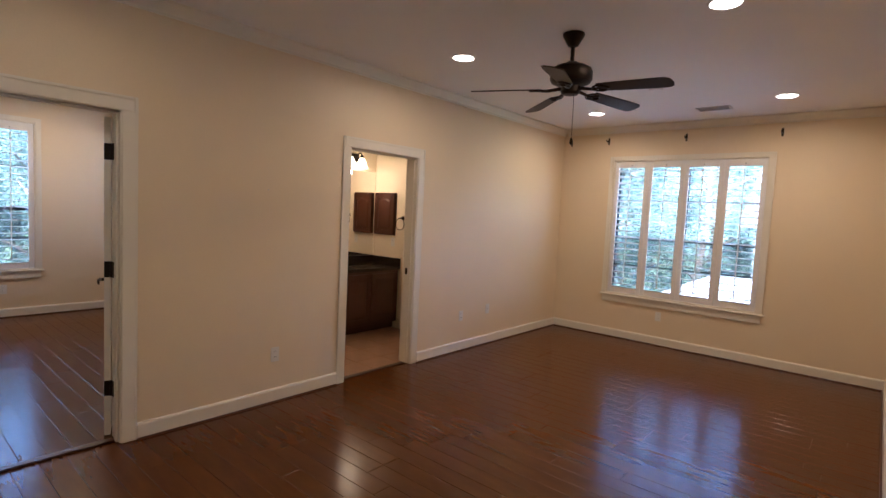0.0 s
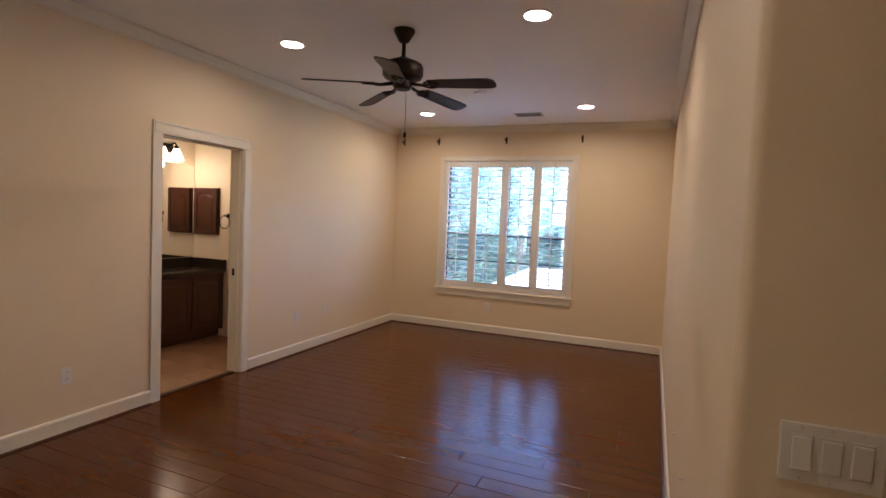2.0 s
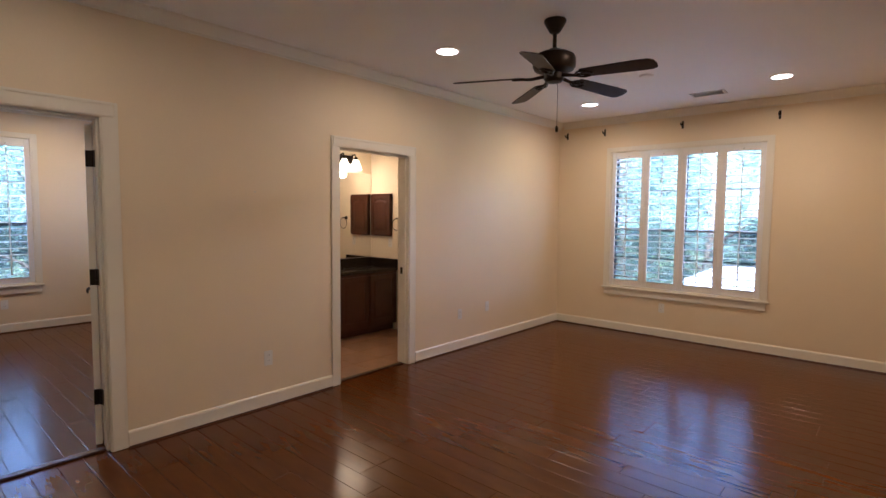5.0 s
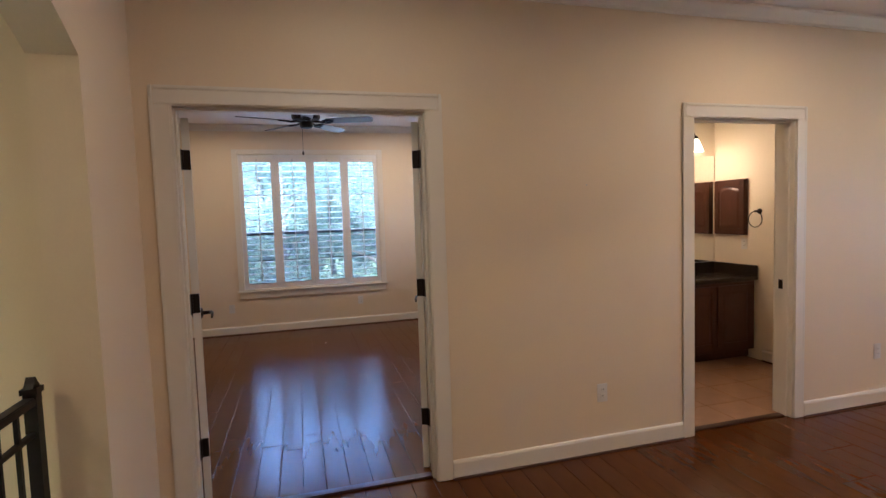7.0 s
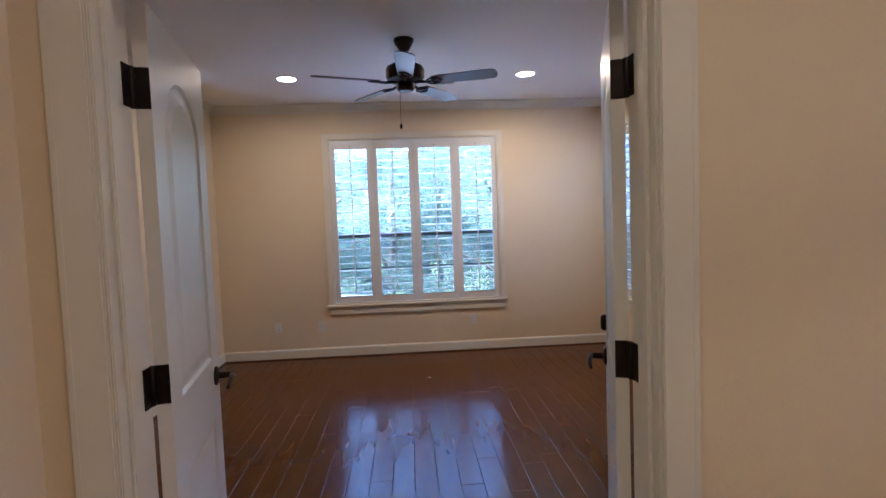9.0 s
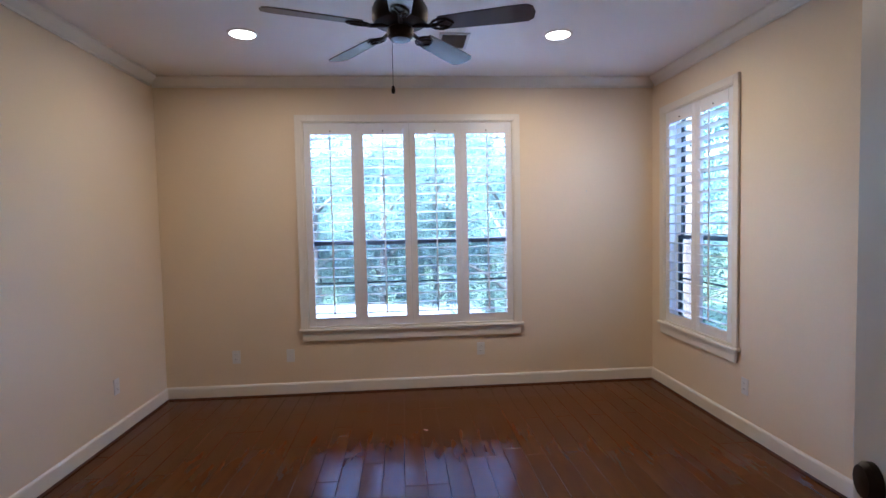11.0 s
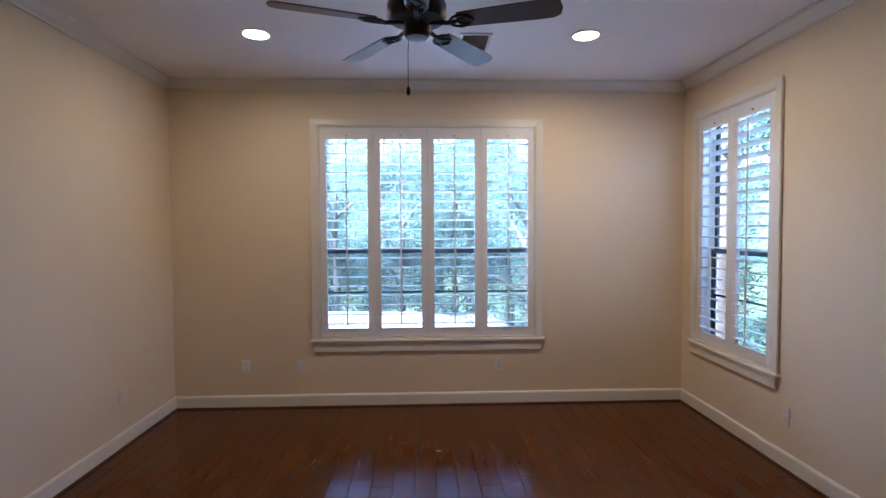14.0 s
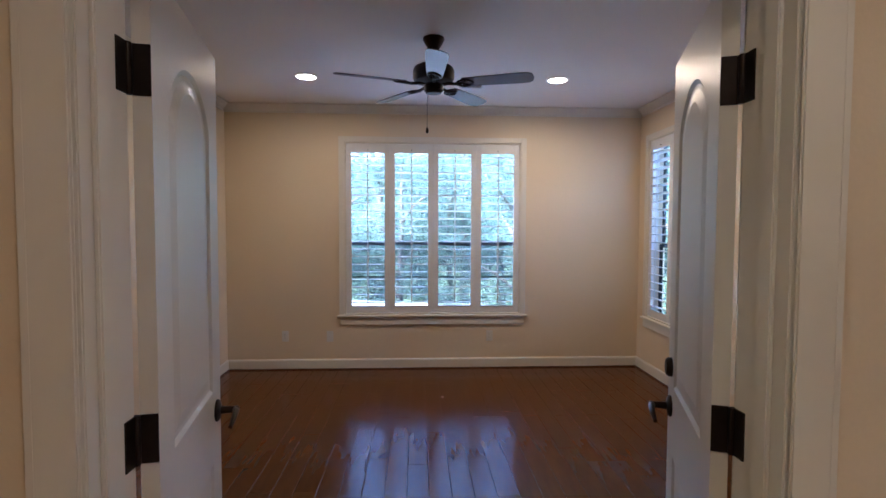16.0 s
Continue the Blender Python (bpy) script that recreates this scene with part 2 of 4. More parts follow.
cut_wall("wall_office_window_side", "x", ON, ON + 0.18, OX, BX - 0.02, 0, H, [(W3 - half(WIN3), W3 + half(WIN3), SILL, WIN3[5])], "cream painted office wall with a narrow shuttered window")
cut_wall("wall_office_south", "x", OS, OS - 0.12, OX, OE, 0, H, [], "plain cream painted office wall")
cut_wall("wall_bath_west", "y", BX, BX - 0.12, ON + 0.18, YN, 0, H, [], "warm painted bathroom wall behind the mirror", M_BATHWALL)
cut_wall("wall_bath_north", "x", BN, BN + 0.12, BX, OE, 0, H, [], "warm painted bathroom wall", M_BATHWALL)
bm = bmesh.new()
r = 0.025
arc = [(XE + r - r * math.cos(a), YR + r - r * math.sin(a)) for a in [k * math.pi / 12 for k in range(7)]]
prism(bm, [(XE, YN)] + arc + [(1.3, YR), (1.3, YR + 0.13), (XE + 0.13, YR + 0.13), (XE + 0.13, YN)], 0, H)
structure("wall_east", bm, M_WALL, "cream painted wall with a rounded plaster corner", "wall", True)
cut_wall("wall_hall_east", "y", 1.3, 1.4, YS - 0.16, YN, 0, H, [], "plain cream painted hall wall")

# south wall with a segmental arch onto the stairwell
AX0, AX1, ASPR, ARISE = -3.08, -0.95, 2.095, 0.33
bm = bmesh.new()
box(bm, XW, AX0, YS - 0.16, YS, 0, H)
box(bm, AX1, 1.3, YS - 0.16, YS, 0, H)
c = (AX1 - AX0) / 2
R = (c * c + ARISE * ARISE) / (2 * ARISE)
arcpts = [(AX0 + c + u, ASPR - (R - ARISE) + math.sqrt(R * R - u * u)) for u in [c - 2 * c * k / 24 for k in range(25)]]
for p, q in zip(arcpts, arcpts[1:]):
    prism(bm, [p, q, (q[0], H), (p[0], H)], YS - 0.16, YS, "y")
bmesh.ops.remove_doubles(bm, verts=bm.verts[:], dist=1e-5)
structure("wall_south", bm, M_WALL, "cream painted wall with an arched opening to the stairs", "wall")
for nm, b_ in (("wall_stair_west", (OE, XW - 0.003, -2.6, YS - 0.16)), ("wall_stair_south", (OE, 1.4, -2.7, -2.6)), ("wall_stair_east", (1.3, 1.4, -2.6, YS - 0.16))):
    bm = bmesh.new()
    box(bm, *b_, -3.0, H)
    structure(nm, bm, M_WALL, "cream painted stairwell wall", "wall")

# ceilings
for nm, b_ in (("ceiling", (XW - T, 1.4, YS - 0.16, YN + 0.18)), ("ceiling_office", (OX - 0.18, XW - T, OS - 0.12, ON + 0.03)), ("ceiling_bath", (BX - 0.12, XW - T, ON + 0.03, BN + 0.12)), ("ceiling_stairs", (XW - T, 1.4, -2.7, YS - 0.16)), ("ceiling_office_edge", (OX - 0.18, BX - 0.12, ON + 0.03, ON + 0.18))):
    bm = bmesh.new()
    box(bm, *b_, H, H + 0.15)
    structure(nm, bm, M_CEIL, "off-white painted plaster ceiling", "ceiling")
bm = bmesh.new()
box(bm, OE, 1.4, -2.7, YS - 0.16, -3.1, -3.0)
structure("floor_stairwell", bm, M_WOODTRIM, "dark wooden floor at the foot of the stairwell", "floor")

# crown moulding: a stepped cove profile run along a wall
CROWN = [(0, 0), (0, -0.085), (0.010, -0.085), (0.013, -0.070), (0.030, -0.052), (0.050, -0.026), (0.060, -0.016), (0.062, 0)]
BASE = [(0, 0), (0.014, 0), (0.014, 0.092), (0.010, 0.103), (0.004, 0.108), (0, 0.108)]


def run(name, profile, p, q, inward, z, label, category, material):
    """Sweep a profile from p to q; inward is the way into the room."""
    bm = bmesh.new()
    ends = []
    for e in (p, q):
        ends.append([bm.verts.new((e[0] + inward[0] * u, e[1] + inward[1] * u, z + w)) for u, w in profile])
    n = len(profile)
    for i in range(n):
        bm.faces.new((ends[0][i], ends[0][(i + 1) % n], ends[1][(i + 1) % n], ends[1][i]))
    bm.faces.new(ends[0]), bm.faces.new(ends[1][::-1])
    bmesh.ops.recalc_face_normals(bm, faces=bm.faces[:])
    return structure(name, bm, material, label, category)


E_ = 0.001
for p, q, n in (((XW, YS), (XW, YN), (1, 0)), ((XW + 0.064, YN), (XE - 0.064, YN), (0, -1)), ((XE, YN), (XE, YR), (-1, 0)), ((OX, OS), (OX, ON), (1, 0)), ((OX + 0.064, ON), (OE - 0.064, ON), (0, -1)), ((OX + 0.064, OS), (OE - 0.064, OS), (0, 1)), ((OE, OS), (OE, ON), (-1, 0))):
    run("trim", CROWN, (p[0] + n[0] * E_, p[1] + n[1] * E_), (q[0] + n[0] * E_, q[1] + n[1] * E_), n, H - E_, "white painted crown moulding along the ceiling", "crown moulding", M_TRIM)
CAS = 0.095
for p, q, n in (((XW, YS), (XW, DD0 - CAS), (1, 0)), ((XW, DD1 + CAS), (XW, BD0 - CAS), (1, 0)), ((XW, BD1 + CAS), (XW, YN), (1, 0)), ((XW + 0.016, YN), (XE - 0.016, YN), (0, -1)), ((XE, YN), (XE, YR + 0.03), (-1, 0)), ((XE + 0.02, YR), (1.3, YR), (0, -1)), ((XW + 0.016, YS), (AX0, YS), (0, 1)), ((AX1, YS), (1.3, YS), (0, 1)), ((OX, OS), (OX, ON), (1, 0)), ((OX + 0.016, ON), (OE - 0.016, ON), (0, -1)), ((OX + 0.016, OS), (OE - 0.016, OS), (0, 1)), ((OE, OS), (OE, DD0 - CAS), (-1, 0)), ((OE, DD1 + CAS), (OE, ON), (-1, 0)), ((BX + 0.6, BN), (OE, BN), (0, -1))):
    run("baseboard", BASE, (p[0] + n[0] * E_, p[1] + n[1] * E_), (q[0] + n[0] * E_, q[1] + n[1] * E_), n, 0.002, "white painted wooden baseboard", "baseboard", M_TRIM)
    run("trim", [(0, 0), (0.026, 0), (0.024, 0.008), (0.017, 0.012), (0, 0.012)], (p[0] + n[0] * E_, p[1] + n[1] * E_), (q[0] + n[0] * E_, q[1] + n[1] * E_), n, 0.001, "dark stained shoe strip at the foot of the baseboard", "shoe moulding", M_WOODTRIM)


# ---- door cases ----
def doorway(name, y0, y1, label):
    d = thing(name, label, "door frame", kind="structure")
    for side, sx in ((XW, 1), (OE, -1)):
        for a, b in ((y0 - CAS, y0 - 0.005), (y1 + 0.005, y1 + CAS)):
            bm = bmesh.new()
            lo, hi = sorted((side + sx * 0.001, side + sx * 0.011))
            box(bm, lo, hi, a, b, 0.002, DH + 0.005)
            o1, o2 = (a, a + 0.02) if a < y0 else (b - 0.02, b)
            lo, hi = sorted((side + sx * 0.001, side + sx * 0.0118))
            box(bm, lo, hi, o1, o2, 0.002, DH + CAS)
            part("casing", bevelled(bm, 0.004), M_TRIM, d)
        bm = bmesh.new()
        lo, hi = sorted((side + sx * 0.001, side + sx * 0.0105))
        box(bm, lo, hi, y0 - CAS + 0.021, y1 + CAS - 0.021, DH + 0.006, DH + CAS - 0.021)
        lo, hi = sorted((side + sx * 0.001, side + sx * 0.0116))
        box(bm, lo, hi, y0 - CAS + 0.021, y1 + CAS - 0.021, DH + CAS - 0.02, DH + CAS)
        part("head_casing", bevelled(bm, 0.004), M_TRIM, d)
    for a, b in ((y0 - 0.018, y0), (y1, y1 + 0.018)):
        part("jamb", rbox(OE + 0.001, XW - 0.001, a, b, 0.002, DH), M_TRIM, d)
    part("head_jamb", rbox(OE + 0.001, XW - 0.001, y0 - 0.018, y1 + 0.018, DH + 0.0005, DH + 0.018), M_TRIM, d)
    for a, b in ((y0, y0 + 0.011), (y1 - 0.011, y1)):
        part("stop", rbox(XW - 0.075, XW - 0.035, a, b, 0.002, DH - 0.012), M_TRIM, d)
    part("stop", rbox(XW - 0.075, XW - 0.035, y0, y1, DH - 0.0115, DH - 0.0005), M_TRIM, d)
    return d


doorway("door_frame_1", DD0, DD1, "white painted casing of the open double doorway")
bd = doorway("door_frame_2", BD0, BD1, "white painted casing of the open bathroom doorway")
part("strike_plate", rbox(XW - 0.112, XW - 0.080, BD1 - 0.004, BD1 - 0.0005, 0.90, 0.965, 0.001), M_BRONZE, bd, "bronze strike plate")
structure("threshold", rbox(XW - T / 2 - 0.03, XW - T / 2 + 0.03, DD0 + 0.012, DD1 - 0.012, 0.001, 0.014, 0.005), M_WOODTRIM, "dark wooden threshold strip in the double doorway", "threshold")
structure("threshold_bath", rbox(XW - T / 2 - 0.025, XW - T / 2 + 0.03, BD0 + 0.012, BD1 - 0.012, 0.001, 0.010, 0.004), M_WOODTRIM, "dark wooden threshold strip in the bathroom doorway", "threshold")


# ---- double door leaves ----
LW, LH, LT = 0.600, 2.025, 0.035


def door_leaf(name, m, sy, bolt, label):
    """A two-panel arched door leaf: local x runs from the hinge to the free edge."""
    d = thing(name, label, "door", kind="structure", at=m)
    z0 = 0.012
    bm = bmesh.new()
    box(bm, 0, LW, -0.0095, 0.0095, z0, LH)
    part("core", bm, M_DOOR, d)
    st, cx = 0.105, LW / 2
    zl0, zl1, zb, spr, rise = 0.80, 1.015, 0.24, 1.78, 0.115
    hw = LW / 2 - st
    rr = (hw * hw + rise * rise) / (2 * rise)
    def top(u, k=0.0):
        return spr - (rr - rise) + math.sqrt(max(rr * rr - u * u, 0)) - k
    for s in (-1, 1):
        a, b = sorted((s * 0.0095, s * LT / 2))
        for nm, q in (("stile", (0, st, z0, LH)), ("stile", (LW - st, LW, z0, LH)), ("rail", (st, LW - st, z0, zb)), ("rail", (st, LW - st, zl0, zl1))):
            bm = bmesh.new()
            box(bm, q[0], q[1], a, b, q[2], q[3])
            part(nm, bm, M_DOOR, d)
        bm = bmesh.new()
        us = [-hw + 2 * hw * k / 16 for k in range(17)]
        prism(bm, [(cx + u, top(u)) for u in us] + [(LW - st, LH), (st, LH)], a, b, "y")
        part("arched_rail", bm, M_DOOR, d)
        # raised fields with sloping borders
        for nm, lo, arch in (("panel", zl1, True), ("panel", zb, False)):
            bm = bmesh.new()
            loops = []
            for inset, depth in ((0.0, 0.0175), (0.012, 0.0112), (0.024, 0.0112), (0.055, 0.0165)):
                h2 = hw - inset
                if arch:
                    pts = [(cx - h2, lo + inset)] + [(cx + h2, lo + inset)] + [(cx + u, top(u * hw / h2 if h2 else 0, inset)) for u in [h2 - 2 * h2 * k / 16 for k in range(17)]]
                else:
                    pts = [(cx - h2, lo + inset), (cx + h2, lo + inset), (cx + h2, zl0 - inset), (cx - h2, zl0 - inset)]
                loops.append([bm.verts.new((x, s * depth, z)) for x, z in pts])
            for p, q in zip(loops, loops[1:]):
                for i in range(len(p)):
                    bm.faces.new((p[i], p[(i + 1) % len(p)], q[(i + 1) % len(p)], q[i]))
            bm.faces.new(loops[-1])
            bmesh.ops.recalc_face_normals(bm, faces=bm.faces[:])
            part(nm, bm, M_DOOR, d)
    for z in (0.32, 1.083, 1.815):
        hb = bmesh.new()
        lathe(hb, [(0.007, z - 0.05), (0.008, z - 0.048), (0.008, z + 0.048), (0.007, z + 0.05)], 12, Matrix.Translation((-0.008, sy * (LT / 2 + 0.004), 0)))
        h = part("hinge", hb, M_BRONZE, d, "oil-rubbed bronze hinge", True)
        bm = bmesh.new()
        box(bm, -0.0035, -0.0005, -LT / 2, LT / 2, z - 0.05, z + 0.05)
        part("hinge_leaf", bevelled(bm, 0.001, 1), M_BRONZE, h)
        bm = bmesh.new()
        yj = DD0 if sy > 0 else DD1
        box(bm, OE + 0.003, OE + 0.038, min(yj, yj + sy * 0.003) , max(yj, yj + sy * 0.003), z - 0.05, z + 0.05, m.inverted())
        part("hinge_leaf", bm, M_BRONZE, h)
    for s in (-1, 1):
        bm = bmesh.new()
        rot = Matrix.Translation((LW - 0.06, s * LT / 2, 0.945)) @ Matrix.Rotation(radians(-90 * s), 4, "X")
        lathe(bm, [(0.033, 0.0), (0.033, 0.006), (0.026, 0.011), (0.012, 0.014), (0.010, 0.055), (0.012, 0.06), (0.006, 0.066)], 20, rot)
        tube(bm, [(LW - 0.06, s * (LT / 2 + 0.055), 0.945), (LW - 0.10, s * (LT / 2 + 0.062), 0.948), (LW - 0.145, s * (LT / 2 + 0.062), 0.941), (LW - 0.17, s * (LT / 2 + 0.058), 0.930)], [0.010, 0.009, 0.008, 0.006], 10)
        part("lever_handle", bm, M_BRONZE, d, "oil-rubbed bronze lever handle", True)
        if bolt:
            bm = bmesh.new()
            rot = Matrix.Translation((LW - 0.06, s * LT / 2, 1.07)) @ Matrix.Rotation(radians(-90 * s), 4, "X")
            lathe(bm, [(0.030, 0.0), (0.030, 0.010), (0.024, 0.018), (0.010, 0.020)], 20, rot)
            part("deadbolt", bm, M_BRONZE, d, "round bronze deadbolt", True)
    return d


door_leaf("door_1", pose(OE - 0.012, DD0 + 0.004 + LT / 2, 0, 0, 0, 180 + 10), 1, False, "open white two-panel arched door leaf with bronze lever")
door_leaf("door_2", pose(OE - 0.012, DD1 - 0.004 - LT / 2, 0, 0, 0, 180 - 19), -1, True, "open white two-panel arched door leaf with deadbolt")


# ---- shuttered windows ----
def shutter_panel(win, tilt, m, group, label):
    """A louvred panel: local x across, y outward, base at z 0 of the room."""
    p = thing("shutter_panel", label, "shutter", group, at=m)
    _, PW, gw, GZ0, GZ1, WTOP = win
    s = (PW - 0.0012 - gw) / 2
    for x0 in (-PW / 2 + 0.0006, gw / 2):
        part("stile", rbox(x0, x0 + s, 0, 0.028, SILL + 0.018, WTOP - 0.012, 0.003), M_SHUT, p)
    part("rail", rbox(-gw / 2 + 0.0005, gw / 2 - 0.0005, 0.001, 0.027, SILL + 0.018, GZ0, 0.003), M_SHUT, p)
    part("rail", rbox(-gw / 2 + 0.0005, gw / 2 - 0.0005, 0.001, 0.027, GZ1, WTOP - 0.012, 0.003), M_SHUT, p)
    n = 20
    bm = bmesh.new()
    prism(bm, [(0.0435 * math.cos(a), 0.0055 * math.sin(a)) for a in [2 * math.pi * k / 14 for k in range(14)]], -gw / 2 + 0.001, gw / 2 - 0.001, "x")
    me = mesh_of("louver", bm, M_SHUT, True)
    step = (GZ1 - GZ0) / n
    for k in range(n):
        o = new("louver", me)
        o.parent = p
        o.matrix_basis = pose(0, 0.014, GZ0 + step * (k + 0.5), tilt)
    ca, sa = math.cos(radians(tilt)), math.sin(radians(tilt))
    part("tilt_rod", rbox(-0.0055, 0.0055, 0.014 - 0.0435 * ca - 0.012, 0.014 - 0.0435 * ca - 0.001, GZ0 + 0.03 - 0.0435 * sa, GZ1 - 0.02 - 0.0435 * sa, 0.002), M_SHUT, p)
    bm = bmesh.new()
    lathe(bm, [(0.004, 0), (0.006, 0.006), (0.003, 0.012)], 10, Matrix.Translation((0, 0, GZ1 + 0.028)) @ Matrix.Rotation(radians(90), 4, "X"))
    part("rod_catch", bm, M_BRONZE, p, "small dark rod catch", True)
    return p


def window(name, m, win, tilts, label, group):
    n, PW, _, _, _, WTOP = win
    hw = half(win)
    w = thing(name, label, "window", kind="structure", at=m)
    CW = 0.044
    for a, b in ((-hw - CW, -hw), (hw, hw + CW)):
        bm = bmesh.new()
        box(bm, a, b, -0.018, -0.001, SILL + 0.001, WTOP + CW)
        e0, e1 = (a - 0.012, a + 0.006) if a < 0 else (b - 0.006, b + 0.012)
        box(bm, e0, e1, -0.020, -0.002, SILL + 0.001, WTOP + CW + 0.012)
        part("casing", bevelled(bm, 0.003), M_TRIM, w)
    bm = bmesh.new()
    box(bm, -hw + 0.0005, hw - 0.0005, -0.0175, -0.001, WTOP, WTOP + CW)
    box(bm, -hw - CW + 0.008, hw + CW - 0.008, -0.0195, -0.002, WTOP + CW - 0.006, WTOP + CW + 0.012)
    part("head_casing", bevelled(bm, 0.003), M_TRIM, w)
    part("window_sill", rbox(-hw - CW - 0.03, hw + CW + 0.03, -0.040, 0.06, SILL - 0.022, SILL, 0.006, 3), M_TRIM, w)
    part("apron", rbox(-hw - CW, hw + CW, -0.020, -0.001, SILL - 0.105, SILL - 0.0225, 0.005), M_TRIM, w)
    # liner of the reveal
    for q in ((-hw, -hw + 0.016, SILL + 0.001, WTOP), (hw - 0.016, hw, SILL + 0.001, WTOP), (-hw + 0.0165, hw - 0.0165, WTOP - 0.011, WTOP - 0.0005), (-hw + 0.0165, hw - 0.0165, SILL + 0.001, SILL + 0.016)):
        part("reveal_liner", rbox(q[0], q[1], -0.008, 0.10, q[2], q[3], 0.002, 1), M_TRIM, w)
    # dark sashes: one double-hung pair for every two shutter panels
    units = max(1, n // 2)
    uw = 2 * (hw - 0.018) / units
    for u in range(units):
        x0 = -hw + 0.018 + u * uw
        for nm, za, zb, yy in (("lower_sash", SILL + 0.016, 1.335, 0.115), ("upper_sash", 1.31, WTOP - 0.001, 0.140)):
            bm = bmesh.new()
            box(bm, x0, x0 + 0.035, yy, yy + 0.022, za, zb)
            box(bm, x0 + uw - 0.035, x0 + uw, yy, yy + 0.022, za, zb)
            box(bm, x0 + 0.035, x0 + uw - 0.035, yy, yy + 0.022, za, za + 0.03)
            box(bm, x0 + 0.035, x0 + uw - 0.035, yy, yy + 0.022, zb - 0.03, zb)
            part(nm, bm, M_FRAME, w, "dark metal sash frame")
            zm = (za + zb) / 2
            part("muntin", rbox(x0 + 0.0355, x0 + uw - 0.0355, yy + 0.004, yy + 0.016, zm - 0.008, zm + 0.008, 0.002, 1), M_FRAME, w)
            bm = bmesh.new()
            box(bm, x0 + 0.034, x0 + uw - 0.034, yy + 0.009, yy + 0.012, za + 0.029, zb - 0.029)
            g = part("pane", bm, M_GLASS, w, "clear window glass")
            g.visible_shadow = False
            if nm == "lower_sash":
                part("insect_screen", rbox(x0 + 0.01, x0 + uw - 0.01, 0.166, 0.168, za + 0.005, zb - 0.004, 0.0005, 1), M_SCREEN, w, "fine grey insect screen outside the lower sash")
    for k in range(n):
        shutter_panel(win, tilts[k], m @ pose((k - (n - 1) / 2) * PW, 0.0, 0), group, "white louvred plantation shutter panel standing closed in the window")
    # hinges on the outer stiles
    for x in (-hw + 0.012, hw - 0.012):
        for z in (0.78, 1.45, 2.15):
            part("hinge", rbox(x - 0.005, x + 0.005, -0.014, -0.0085, z - 0.035, z + 0.035, 0.001, 1), M_TRIM, w)
    return w


window("window_1", pose(W1, YN, 0), WIN1, (-14, -6, -4, -5), "wide window with dark sashes and white casing in the bedroom", "bedroom shutters")
window("window_2", pose(OX, W2, 0, 0, 0, 90), WIN2, (-4, -6, -6, -5), "wide window with dark sashes and white casing in the office", "office shutters")
window("window_3", pose(W3, ON, 0), WIN3, (-8, -10), "narrow window with dark sashes and white casing in the office", "office side shutters")

# ---- ceiling lamps ----
def downlight(x, y, group, power=1.0, spread=170):
    d = thing("recessed_downlight", "white round recessed ceiling lamp, lit", "ceiling lamp", group, at=pose(x, y, H))
    bm = bmesh.new()
    lathe(bm, [(0.076, -0.0005), (0.098, -0.0005), (0.096, -0.005), (0.084, -0.009), (0.078, -0.006)], 32)
    part("trim_ring", bm, M_PLASTIC, d, "", True)
    bm = bmesh.new()
    lathe(bm, [(0.078, -0.0062), (0.078, -0.0072), (0.06, -0.0095), (0.001, -0.011)], 28)
    part("lens", bm, M_LENS, d, "glowing frosted lens", True)
    lamp("downlight_bulb", "AREA", pose(x, y, H - 0.016), LAMP_W * power, LAMP_COL, 0.11, spread=spread)
    return d


for x, y, p in ((-2.78, 3.70, 0.8), (-0.93, 3.68, 1.0), (-2.79, 6.18, 1.0), (-0.945, 6.16, 1.0)):
    downlight(x, y, "bedroom downlights", p)
for x, y, p in ((-2.78, 1.22, 0.31), (-0.93, 1.20, 0.52)):
    downlight(x, y, "hall downlights", p)
for x, y, p in ((-7.15, -0.005, 0.72), (-7.12, 2.112, 1.5)):
    downlight(x, y, "office downlights", p, 174)
# unseen lamp, added only to brighten the stairwell walls behind the arch
for x, y in ((-2.2, -1.3),):
    downlight(x, y, "stair downlight")


